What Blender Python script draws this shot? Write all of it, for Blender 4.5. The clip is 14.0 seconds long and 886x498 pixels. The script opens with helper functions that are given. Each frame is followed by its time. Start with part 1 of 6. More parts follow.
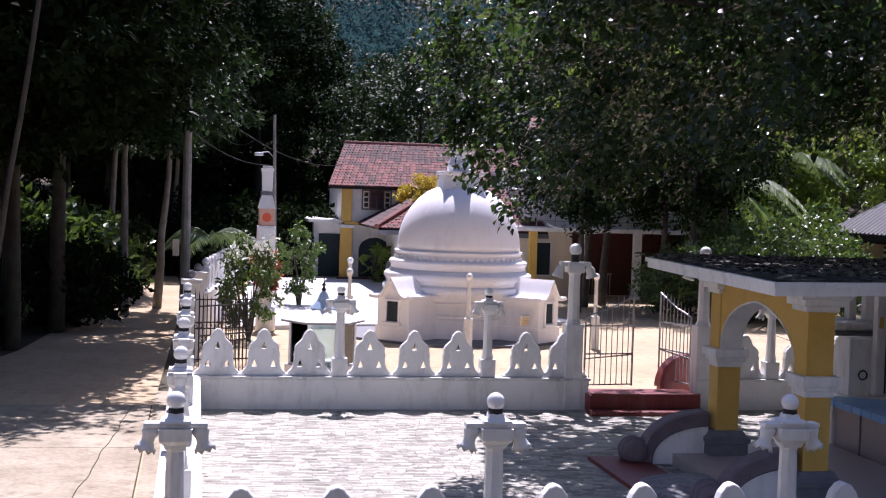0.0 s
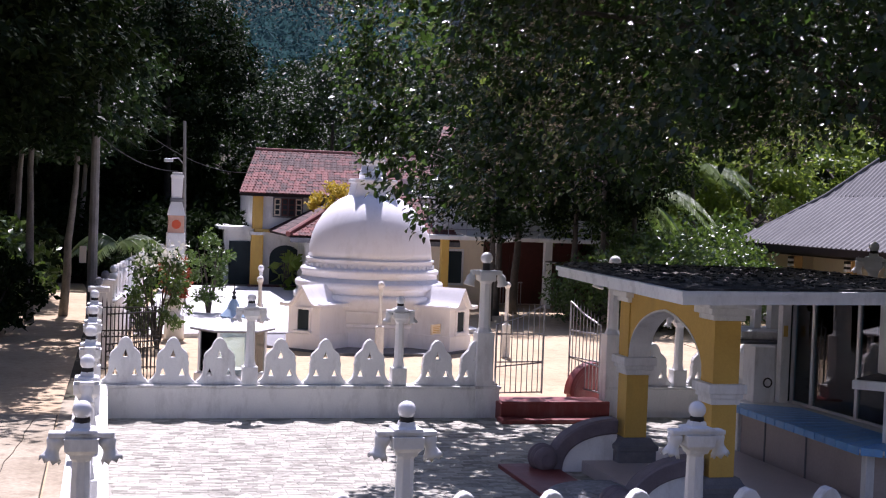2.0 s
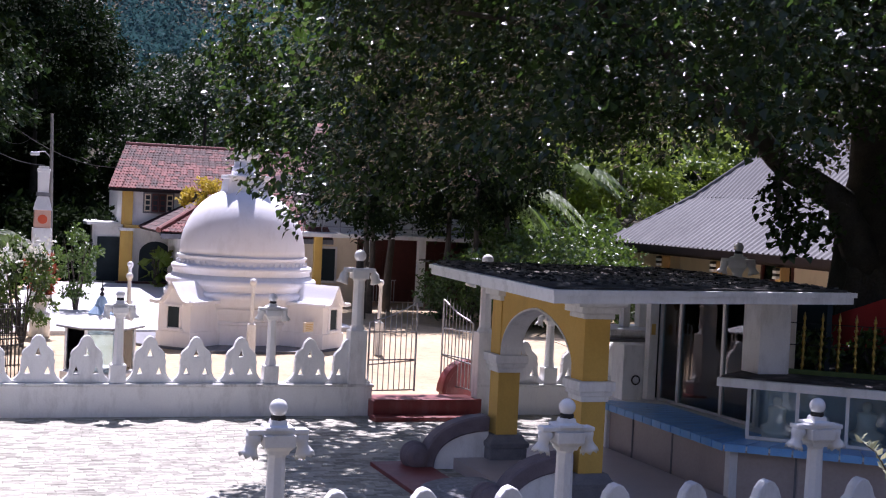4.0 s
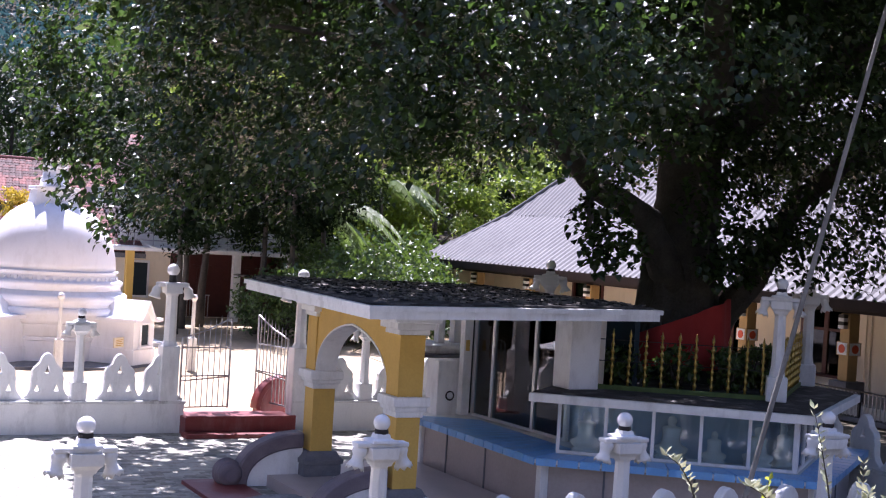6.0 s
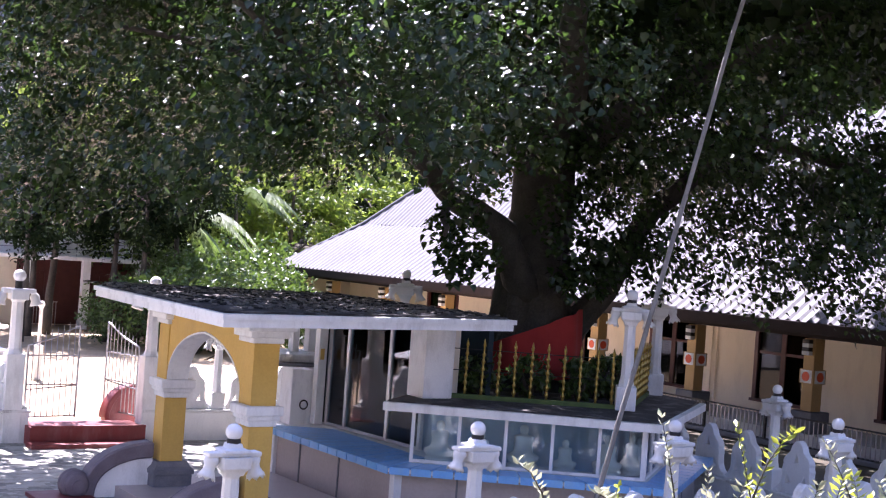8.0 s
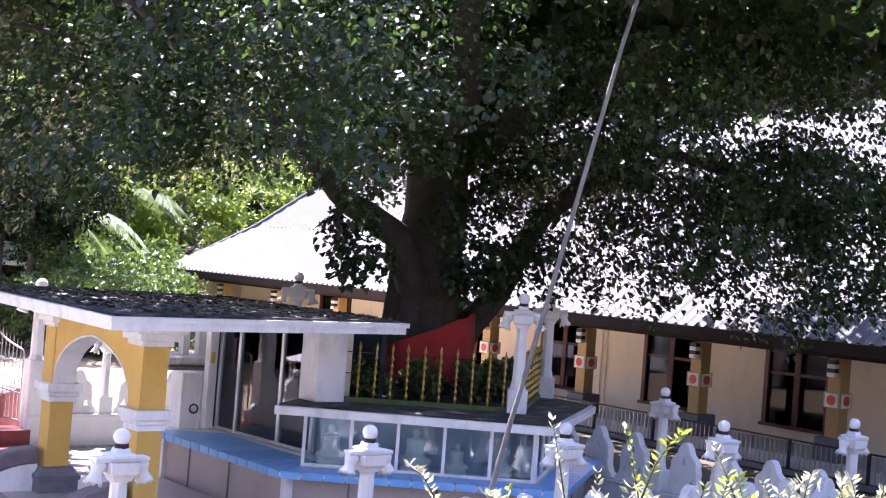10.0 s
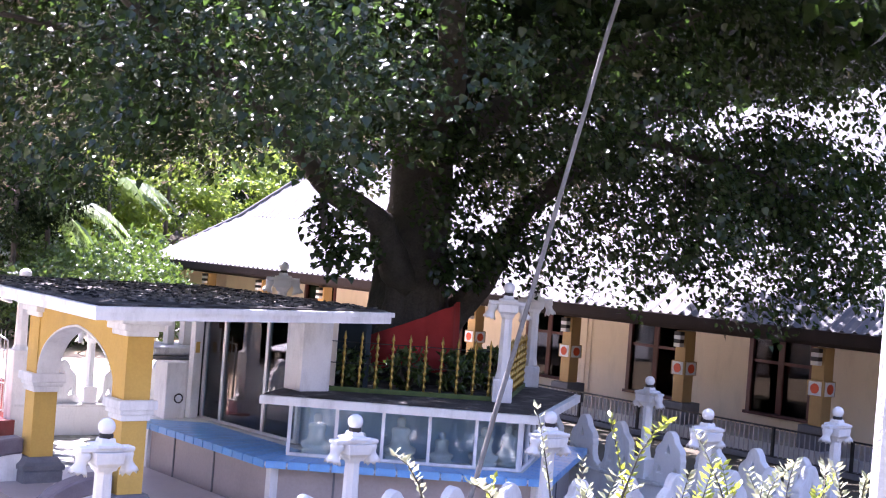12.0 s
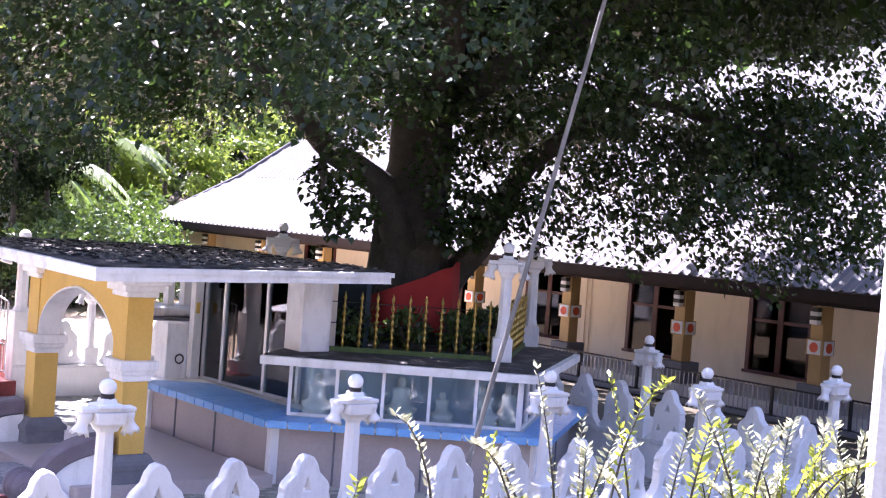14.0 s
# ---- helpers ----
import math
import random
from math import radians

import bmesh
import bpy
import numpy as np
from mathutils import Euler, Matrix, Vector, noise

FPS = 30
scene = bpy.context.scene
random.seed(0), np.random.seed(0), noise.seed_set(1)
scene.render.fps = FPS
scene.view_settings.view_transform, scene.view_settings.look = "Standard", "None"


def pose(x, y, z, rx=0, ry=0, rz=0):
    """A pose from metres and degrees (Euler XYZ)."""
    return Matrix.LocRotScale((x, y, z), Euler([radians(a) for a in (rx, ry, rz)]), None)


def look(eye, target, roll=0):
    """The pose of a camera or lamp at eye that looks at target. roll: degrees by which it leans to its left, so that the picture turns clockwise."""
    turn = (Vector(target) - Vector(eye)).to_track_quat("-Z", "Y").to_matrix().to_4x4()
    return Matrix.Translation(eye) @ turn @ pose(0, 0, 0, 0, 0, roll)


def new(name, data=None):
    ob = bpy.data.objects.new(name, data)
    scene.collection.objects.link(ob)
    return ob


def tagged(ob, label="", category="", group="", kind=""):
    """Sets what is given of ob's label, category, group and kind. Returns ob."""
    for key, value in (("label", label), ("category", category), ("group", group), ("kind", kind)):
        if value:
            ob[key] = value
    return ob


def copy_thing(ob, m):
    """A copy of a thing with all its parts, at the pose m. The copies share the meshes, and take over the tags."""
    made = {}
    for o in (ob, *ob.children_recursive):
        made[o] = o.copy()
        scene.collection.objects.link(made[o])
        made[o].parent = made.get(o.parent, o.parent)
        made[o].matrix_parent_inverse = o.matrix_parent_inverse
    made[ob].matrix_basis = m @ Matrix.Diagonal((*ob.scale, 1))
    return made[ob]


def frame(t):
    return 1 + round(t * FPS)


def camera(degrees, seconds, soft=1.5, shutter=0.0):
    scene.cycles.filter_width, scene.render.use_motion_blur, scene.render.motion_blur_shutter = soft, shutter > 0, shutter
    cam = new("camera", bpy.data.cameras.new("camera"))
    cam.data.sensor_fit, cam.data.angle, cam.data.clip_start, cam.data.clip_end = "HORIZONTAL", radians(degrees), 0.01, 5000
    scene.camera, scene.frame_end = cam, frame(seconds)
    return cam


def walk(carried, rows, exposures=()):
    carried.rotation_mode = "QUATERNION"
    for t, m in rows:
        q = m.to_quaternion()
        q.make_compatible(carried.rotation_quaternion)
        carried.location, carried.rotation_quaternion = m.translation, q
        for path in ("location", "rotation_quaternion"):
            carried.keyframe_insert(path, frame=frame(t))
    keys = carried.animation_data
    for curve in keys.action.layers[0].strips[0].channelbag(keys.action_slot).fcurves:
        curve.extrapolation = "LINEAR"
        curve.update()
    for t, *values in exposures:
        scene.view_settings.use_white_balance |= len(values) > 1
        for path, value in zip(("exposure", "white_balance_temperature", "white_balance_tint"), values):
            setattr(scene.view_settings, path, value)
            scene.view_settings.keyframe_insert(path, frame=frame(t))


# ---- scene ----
# ---- camera ----
cam = camera(36.0, 14.0, soft=1.15)
EYE = (0.0, 0.0, 4.34)
# seconds, pitch, roll, yaw
ROWS = [
    (0.0, -2.35, -1.759, -10.184), (0.5, -2.103, -1.745, -10.399), (1.0, -2.04, -1.809, -11.55),
    (1.5, -1.991, -1.981, -12.731), (2.0, -1.881, -2.137, -13.885), (4.3, -1.72, -2.755, -20.141),
    (4.5, -1.69, -2.784, -20.843), (5.0, -1.538, -2.999, -23.075), (5.5, -1.252, -3.262, -24.957),
    (6.0, -0.671, -3.458, -26.882), (6.5, -0.331, -3.742, -28.592), (7.0, -0.078, -3.931, -30.097),
    (7.5, -0.027, -4.01, -31.26), (8.0, 0.105, -4.143, -32.942), (8.5, 0.23, -4.212, -34.344),
    (9.0, 0.335, -4.311, -35.641), (9.2, 0.384, -4.354, -36.1), (11.3, 0.741, -4.423, -38.197),
    (11.5, 0.702, -4.418, -38.161), (12.0, 0.175, -4.362, -38.079), (12.5, -0.439, -4.269, -38.144),
    (13.0, -0.695, -4.268, -38.084), (13.5, -1.143, -4.192, -38.125), (14.0, -1.497, -4.222, -38.093),
]
EXPOSURES = [(0.0, 0.85, 5900, 31), (2.0, 0.87, 5900, 31), (5.0, 1.28, 5800, 31), (7.0, 2.18, 5820, 34), (9.0, 2.64, 5860, 36), (11.5, 3.08, 5840, 37), (12.5, 3.1, 5860, 38), (14.0, 3.02, 5900, 38)]
walk(cam, [(t, pose(*EYE, 90 + p, r, y)) for t, p, r, y in ROWS], EXPOSURES)

# ---- light ----
SUN_EL, SUN_AZ = 60.0, 8.0   # azimuth from +y towards +x
world = bpy.data.worlds.new("sky")
scene.world = world
world.use_nodes = True
wn = world.node_tree.nodes
sky = wn.new("ShaderNodeTexSky")
sky.sky_type = 'NISHITA'
sky.sun_disc = False
sky.sun_elevation, sky.sun_rotation = radians(SUN_EL), radians(SUN_AZ)
wn["Background"].inputs[1].default_value = 0.066
world.node_tree.links.new(sky.outputs[0], wn["Background"].inputs[0])
sun = new("sun", bpy.data.lights.new("sun", 'SUN'))
sun.data.energy, sun.data.angle, sun.data.color = 4.8, radians(0.53), (1.0, 0.96, 0.91)
_el, _az = radians(SUN_EL), radians(SUN_AZ)
SUN_DIR = Vector((math.sin(_az) * math.cos(_el), math.cos(_az) * math.cos(_el), math.sin(_el)))
sun.matrix_world = look(SUN_DIR * 60, (0, 0, 0))


# ---- materials ----
def mat(name, c1, c2, rough=0.7, scale=4.0, fine=40.0, bump=0.15, metal=0.0, stain=None, stain_amt=0.0, island=0.0, objrand=0.0, coat=0.0):
    """Two colours mixed by a coarse and a fine noise in world metres, a bump, and optional stains."""
    m = bpy.data.materials.new(name)
    m.use_nodes = True
    n, l = m.node_tree.nodes, m.node_tree.links
    b = n["Principled BSDF"]
    b.inputs["Roughness"].default_value = rough
    b.inputs["Metallic"].default_value = metal
    b.inputs["Coat Weight"].default_value = coat
    g = n.new("ShaderNodeNewGeometry")
    a = n.new("ShaderNodeTexNoise")
    a.inputs["Scale"].default_value, a.inputs["Detail"].default_value = scale, 4
    f = n.new("ShaderNodeTexNoise")
    f.inputs["Scale"].default_value, f.inputs["Detail"].default_value = fine, 3
    l.new(g.outputs["Position"], a.inputs["Vector"])
    l.new(g.outputs["Position"], f.inputs["Vector"])
    add = n.new("ShaderNodeMath")
    add.operation = 'MULTIPLY_ADD'
    add.inputs[1].default_value = 0.45
    l.new(f.outputs["Fac"], add.inputs[0])
    sub = n.new("ShaderNodeMath")
    sub.operation = 'MULTIPLY'
    sub.inputs[1].default_value = 0.6
    l.new(a.outputs["Fac"], sub.inputs[0])
    l.new(sub.outputs[0], add.inputs[2])
    fac = add.outputs[0]
    for amount, src in ((island, g.outputs["Random Per Island"]), (objrand, None)):
        if amount:
            if src is None:
                src = n.new("ShaderNodeObjectInfo").outputs["Random"]
            k = n.new("ShaderNodeMath")
            k.operation = 'SUBTRACT'
            k.inputs[1].default_value = 0.5
            l.new(src, k.inputs[0])
            k2 = n.new("ShaderNodeMath")
            k2.operation = 'MULTIPLY_ADD'
            k2.inputs[1].default_value = amount
            l.new(k.outputs[0], k2.inputs[0])
            l.new(fac, k2.inputs[2])
            fac = k2.outputs[0]
    ramp = n.new("ShaderNodeValToRGB")
    e = ramp.color_ramp.elements
    e[0].position, e[1].position = 0.3, 0.75
    e[0].color, e[1].color = (*c1, 1), (*c2, 1)
    l.new(fac, ramp.inputs["Fac"])
    col = ramp.outputs["Color"]
    if stain:
        s = n.new("ShaderNodeTexNoise")
        s.inputs["Scale"].default_value, s.inputs["Detail"].default_value, s.inputs["Roughness"].default_value = 1.7, 8, 0.7
        mp = n.new("ShaderNodeMapping")
        mp.inputs["Scale"].default_value = (1.6, 1.6, 0.55)
        l.new(g.outputs["Position"], mp.inputs["Vector"])
        l.new(mp.outputs[0], s.inputs["Vector"])
        r2 = n.new("ShaderNodeValToRGB")
        r2.color_ramp.elements[0].position, r2.color_ramp.elements[1].position = 0.5, 0.72
        r2.color_ramp.elements[1].color = (stain_amt,) * 3 + (1,)
        l.new(s.outputs["Fac"], r2.inputs["Fac"])
        mx = n.new("ShaderNodeMix")
        mx.data_type = 'RGBA'
        l.new(r2.outputs["Color"], mx.inputs["Factor"])
        l.new(col, mx.inputs["A"])
        mx.inputs["B"].default_value = (*stain, 1)
        col = mx.outputs["Result"]
    l.new(col, b.inputs["Base Color"])
    if bump:
        bp = n.new("ShaderNodeBump")
        bp.inputs["Strength"].default_value, bp.inputs["Distance"].default_value = bump, 0.02
        l.new(f.outputs["Fac"], bp.inputs["Height"])
        l.new(bp.outputs[0], b.inputs["Normal"])
    return m


def leaf_mat(name, c1, c2, glow, rough=0.35, trans=0.35, spec=0.5):
    """A leaf: coloured leaf by leaf, glossy on top, letting some sun through."""
    m = bpy.data.materials.new(name)
    m.use_nodes = True
    n, l = m.node_tree.nodes, m.node_tree.links
    b, out = n["Principled BSDF"], n["Material Output"]
    g = n.new("ShaderNodeNewGeometry")
    a = n.new("ShaderNodeTexNoise")
    a.inputs["Scale"].default_value = 0.5
    l.new(g.outputs["Position"], a.inputs["Vector"])
    k = n.new("ShaderNodeMath")
    k.operation = 'MULTIPLY_ADD'
    k.inputs[1].default_value = 0.55
    l.new(g.outputs["Random Per Island"], k.inputs[0])
    k2 = n.new("ShaderNodeMath")
    k2.operation = 'MULTIPLY'
    k2.inputs[1].default_value = 0.45
    l.new(a.outputs["Fac"], k2.inputs[0])
    l.new(k2.outputs[0], k.inputs[2])
    ramp = n.new("ShaderNodeValToRGB")
    e = ramp.color_ramp.elements
    e[0].position, e[1].position = 0.15, 0.85
    e[0].color, e[1].color = (*c1, 1), (*c2, 1)
    l.new(k.outputs[0], ramp.inputs["Fac"])
    l.new(ramp.outputs[0], b.inputs["Base Color"])
    b.inputs["Roughness"].default_value = rough
    b.inputs["Specular IOR Level"].default_value = spec
    ripple = n.new("ShaderNodeTexNoise")
    ripple.inputs["Scale"].default_value, ripple.inputs["Detail"].default_value = 18.0, 2
    l.new(g.outputs["Position"], ripple.inputs["Vector"])
    bp = n.new("ShaderNodeBump")
    bp.inputs["Strength"].default_value, bp.inputs["Distance"].default_value = 0.7, 0.03
    l.new(ripple.outputs["Fac"], bp.inputs["Height"])
    l.new(bp.outputs[0], b.inputs["Normal"])
    t = n.new("ShaderNodeBsdfTranslucent")
    t.inputs["Color"].default_value = (*glow, 1)
    mx = n.new("ShaderNodeMixShader")
    mx.inputs[0].default_value = trans
    l.new(b.outputs[0], mx.inputs[1])
    l.new(t.outputs[0], mx.inputs[2])
    l.new(mx.outputs[0], out.inputs["Surface"])
    return m


def glass_mat(name, tint, ior=1.7):
    m = bpy.data.materials.new(name)
    m.use_nodes = True
    n, l = m.node_tree.nodes, m.node_tree.links
    n.remove(n["Principled BSDF"])
    t = n.new("ShaderNodeBsdfTransparent")
    t.inputs["Color"].default_value = (*tint, 1)
    gl = n.new("ShaderNodeBsdfGlossy")
    gl.inputs["Roughness"].default_value = 0.01
    fr = n.new("ShaderNodeFresnel")
    fr.inputs["IOR"].default_value = ior
    mx = n.new("ShaderNodeMixShader")
    l.new(fr.outputs[0], mx.inputs[0])
    l.new(t.outputs[0], mx.inputs[1])
    l.new(gl.outputs[0], mx.inputs[2])
    l.new(mx.outputs[0], n["Material Output"].inputs["Surface"])
    return m


GREY = (0.3, 0.29, 0.27)
M_WHITE = mat("white_limewash", (0.74, 0.74, 0.73), (0.84, 0.84, 0.82), 0.75, 2.5, 30, 0.2, stain=GREY, stain_amt=0.45)
M_STUPA = mat("stupa_plaster", (0.86, 0.86, 0.89), (0.91, 0.91, 0.93), 0.7, 1.5, 22, 0.15, stain=(0.5, 0.48, 0.45), stain_amt=0.25)
M_CREAM = mat("cream_paint", (0.78, 0.67, 0.5), (0.84, 0.74, 0.57), 0.7, 1.2, 25, 0.1, stain=(0.5, 0.42, 0.3), stain_amt=0.3)
M_YELLOW = mat("ochre_paint", (0.55, 0.34, 0.07), (0.66, 0.43, 0.1), 0.65, 2.0, 30, 0.12, stain=(0.4, 0.26, 0.08), stain_amt=0.35)
M_GREYST = mat("grey_plinth", (0.10, 0.105, 0.12), (0.2, 0.2, 0.21), 0.7, 5, 50, 0.3)
M_MOON = mat("moonstone", (0.07, 0.075, 0.085), (0.34, 0.35, 0.36), 0.6, 9, 34, 0.7, stain=(0.05, 0.05, 0.055), stain_amt=0.6)
M_MAUVE = mat("mauve_painted_stone", (0.11, 0.09, 0.1), (0.2, 0.165, 0.185), 0.65, 5, 60, 0.3)
M_RED = mat("red_oxide_floor", (0.13, 0.016, 0.015), (0.23, 0.035, 0.032), 0.45, 3, 40, 0.1, stain=(0.3, 0.2, 0.18), stain_amt=0.4)
M_PAVE = mat("paver", (0.15, 0.145, 0.118), (0.45, 0.435, 0.37), 0.88, 0.8, 9, 0.35, island=0.5, objrand=0.5, stain=(0.17, 0.16, 0.12), stain_amt=0.85)
M_JOINT = mat("paver_bed", (0.24, 0.23, 0.195), (0.4, 0.385, 0.33), 0.95, 1, 30, 0.3)
M_CONC = mat("road_concrete", (0.23, 0.19, 0.125), (0.46, 0.4, 0.29), 0.9, 0.8, 14, 0.4, stain=(0.16, 0.12, 0.075), stain_amt=0.8)
M_SAND = mat("sandy_earth", (0.36, 0.27, 0.16), (0.56, 0.44, 0.28), 0.95, 0.35, 9, 0.5, stain=(0.25, 0.16, 0.09), stain_amt=0.6)
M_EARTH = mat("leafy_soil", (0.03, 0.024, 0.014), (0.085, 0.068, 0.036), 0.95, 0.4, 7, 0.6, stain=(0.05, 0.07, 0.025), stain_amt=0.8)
M_TERR = mat("terrace_cement", (0.52, 0.52, 0.52), (0.66, 0.65, 0.63), 0.8, 0.6, 14, 0.2, stain=(0.33, 0.31, 0.28), stain_amt=0.4)
M_TILE = mat("clay_tile", (0.045, 0.016, 0.014), (0.2, 0.06, 0.05), 0.8, 0.9, 12, 0.2, objrand=0.5, island=0.5, stain=(0.12, 0.07, 0.06), stain_amt=0.6)
M_ZINC = mat("grey_roof_sheet", (0.092, 0.093, 0.096), (0.15, 0.15, 0.152), 0.8, 0.6, 9, 0.05, metal=0.0, stain=(0.2, 0.19, 0.18), stain_amt=0.35)
M_DKWOOD = mat("dark_fascia_wood", (0.008, 0.005, 0.004), (0.026, 0.015, 0.012), 0.9, 3, 40, 0.2)
M_MAROON = mat("maroon_joinery", (0.06, 0.012, 0.01), (0.11, 0.025, 0.02), 0.45, 4, 40, 0.1)
M_MOSS = mat("blackened_roof", (0.012, 0.012, 0.011), (0.06, 0.055, 0.05), 0.95, 3, 30, 0.6, stain=(0.3, 0.28, 0.26), stain_amt=0.6)
M_DEBRIS = mat("dry_leaf_litter", (0.008, 0.008, 0.008), (0.22, 0.2, 0.17), 0.9, 3, 30, 0.4, island=0.7)
M_BLUE = mat("blue_tile", (0.13, 0.36, 0.72), (0.22, 0.47, 0.8), 0.3, 2, 30, 0.05, objrand=0.25, stain=(0.25, 0.33, 0.42), stain_amt=0.4)
M_TAN = mat("mauve_wall_tile", (0.34, 0.29, 0.27), (0.44, 0.38, 0.36), 0.35, 1.5, 20, 0.05, objrand=0.2)
M_GOLD = mat("gold_paint", (0.24, 0.16, 0.03), (0.46, 0.32, 0.08), 0.28, 6, 50, 0.05, metal=0.75)
M_IRON = mat("black_iron", (0.012, 0.012, 0.013), (0.035, 0.033, 0.03), 0.5, 8, 60, 0.1, metal=0.3)
M_STEEL = mat("galvanised_pipe", (0.33, 0.33, 0.34), (0.48, 0.48, 0.49), 0.4, 5, 60, 0.05, metal=0.6, stain=(0.2, 0.12, 0.08), stain_amt=0.4)
M_ALU = mat("aluminium_frame", (0.5, 0.51, 0.53), (0.62, 0.63, 0.65), 0.35, 5, 60, 0.02, metal=0.5)
M_POLE = mat("grey_pole", (0.15, 0.145, 0.13), (0.3, 0.285, 0.26), 0.8, 3, 30, 0.3, stain=(0.1, 0.09, 0.08), stain_amt=0.6)
M_GLOBE = mat("opal_globe", (0.82, 0.82, 0.83), (0.88, 0.88, 0.88), 0.2, 5, 60, 0.0)
M_BARK = mat("bodhi_bark", (0.016, 0.015, 0.011), (0.075, 0.066, 0.05), 0.9, 4, 26, 1.0, stain=(0.025, 0.032, 0.016), stain_amt=0.7)
M_BARK2 = mat("pale_bark", (0.03, 0.026, 0.02), (0.1, 0.085, 0.068), 0.9, 3, 22, 0.6)
M_BARK3 = mat("grey_bark", (0.1, 0.09, 0.075), (0.26, 0.235, 0.2), 0.9, 3, 22, 0.6, stain=(0.06, 0.06, 0.05), stain_amt=0.6)
M_TANCOL = mat("tan_paint", (0.4, 0.25, 0.09), (0.5, 0.33, 0.13), 0.65, 2.0, 30, 0.12, stain=(0.3, 0.2, 0.08), stain_amt=0.4)
M_CLOTH = mat("red_cloth", (0.26, 0.014, 0.01), (0.38, 0.03, 0.022), 0.85, 3, 80, 0.3)
M_GREEN = mat("green_moss_strip", (0.05, 0.09, 0.03), (0.12, 0.17, 0.05), 0.9, 6, 60, 0.4)
M_ORANGE = mat("orange_plaque", (0.62, 0.07, 0.02), (0.7, 0.12, 0.04), 0.6, 5, 50, 0.02)
M_TERRA = mat("terracotta_paint", (0.6, 0.34, 0.25), (0.7, 0.44, 0.34), 0.7, 3, 30, 0.1)
M_STATUE = mat("pale_statue", (0.8, 0.79, 0.76), (0.88, 0.87, 0.84), 0.6, 5, 40, 0.1)
M_BLUEFILM = mat("pale_blue_panel", (0.3, 0.44, 0.6), (0.4, 0.54, 0.68), 0.5, 2, 30, 0.02)
# near-black for painted indoor shade, window panes and the garage door
M_DARK = mat("dark_inner_shade_and_door", (0.01, 0.02, 0.025), (0.02, 0.038, 0.048), 0.8, 3, 30, 0.0)
M_GLASS = glass_mat("clear_glass", (0.82, 0.9, 0.92))
# the blue tint imitates sky mirrored in the panes
M_DGLASS = glass_mat("sky_tinted_glass", (0.3, 0.55, 0.66), 1.7)
M_WGLASS = glass_mat("window_glass", (0.14, 0.14, 0.14), 1.25)
M_BODHI = leaf_mat("bodhi_leaf", (0.007, 0.014, 0.006), (0.032, 0.052, 0.018), (0.15, 0.3, 0.05), 0.22, 0.15, 0.4)
M_LEAF_A = leaf_mat("forest_leaf", (0.007, 0.018, 0.007), (0.026, 0.052, 0.016), (0.08, 0.16, 0.035), 0.5, 0.08, 0.16)
# forest leaf darkened in its base colour to stand for deep shade
M_LEAF_D = leaf_mat("shade_darkened_leaf", (0.006, 0.011, 0.005), (0.018, 0.03, 0.011), (0.05, 0.1, 0.02), 0.8, 0.04, 0.03)
# whitish base colour stands for sun glare on the sprig leaves
M_LEAF_S = leaf_mat("sunlit_sprig_leaf", (0.24, 0.28, 0.15), (0.52, 0.54, 0.38), (0.5, 0.5, 0.3), 0.3, 0.25, 0.5)
M_LEAF_L = leaf_mat("lime_leaf", (0.14, 0.2, 0.03), (0.3, 0.36, 0.05), (0.5, 0.55, 0.06), 0.35, 0.35, 0.4)
M_LEAF_B = leaf_mat("bright_leaf", (0.04, 0.085, 0.014), (0.14, 0.21, 0.035), (0.34, 0.46, 0.06), 0.36, 0.38, 0.4)
# blue-green base colour carries the haze of distance
M_LEAF_H = leaf_mat("hazed_hill_leaf", (0.014, 0.042, 0.05), (0.05, 0.105, 0.11), (0.05, 0.12, 0.12), 0.85, 0.3, 0.02)
M_LEAF_G = leaf_mat("glossy_leaf", (0.018, 0.042, 0.01), (0.068, 0.12, 0.026), (0.19, 0.32, 0.045), 0.32, 0.18, 0.5)
M_COPING = mat("weathered_coping", (0.62, 0.62, 0.6), (0.8, 0.8, 0.78), 0.8, 3, 25, 0.3, stain=(0.1, 0.095, 0.085), stain_amt=0.85)
M_LEAF_Y = leaf_mat("yellow_leaf", (0.35, 0.26, 0.02), (0.5, 0.4, 0.04), (0.6, 0.45, 0.05), 0.5, 0.35, 0.3)
M_LEAF_R = leaf_mat("red_leaf", (0.16, 0.03, 0.02), (0.3, 0.09, 0.03), (0.4, 0.1, 0.05), 0.45, 0.3, 0.4)
M_PALM = leaf_mat("palm_leaf", (0.09, 0.14, 0.055), (0.2, 0.26, 0.1), (0.26, 0.4, 0.08), 0.38, 0.28, 0.5)
M_FLOWER = leaf_mat("white_flower", (0.7, 0.7, 0.62), (0.85, 0.85, 0.78), (0.7, 0.7, 0.6), 0.6, 0.3, 0.2)


# ---- helpers of this scene ----
def thing(name, label, category, group="", m=None, kind=""):
    ob = new(name)
    ob.empty_display_size = 0.2
    if m is not None:
        ob.matrix_basis = m
    return tagged(ob, label, category, group, kind)


def mesh_of(name, bm, material, smooth=False):
    me = bpy.data.meshes.new(name)
    bm.normal_update()
    bm.to_mesh(me)
    bm.free()
    me.materials.append(material)
    if smooth:
        me.shade_smooth()
    return me


def part(name, bm, material, parent=None, label="", smooth=False, kind=""):
    ob = new(name, mesh_of(name, bm, material, smooth))
    ob.parent = parent
    return tagged(ob, label, kind=kind)


def struct(name, bm, material, label, category, smooth=False):
    return tagged(new(name, mesh_of(name, bm, material, smooth)), label, category, kind="structure")


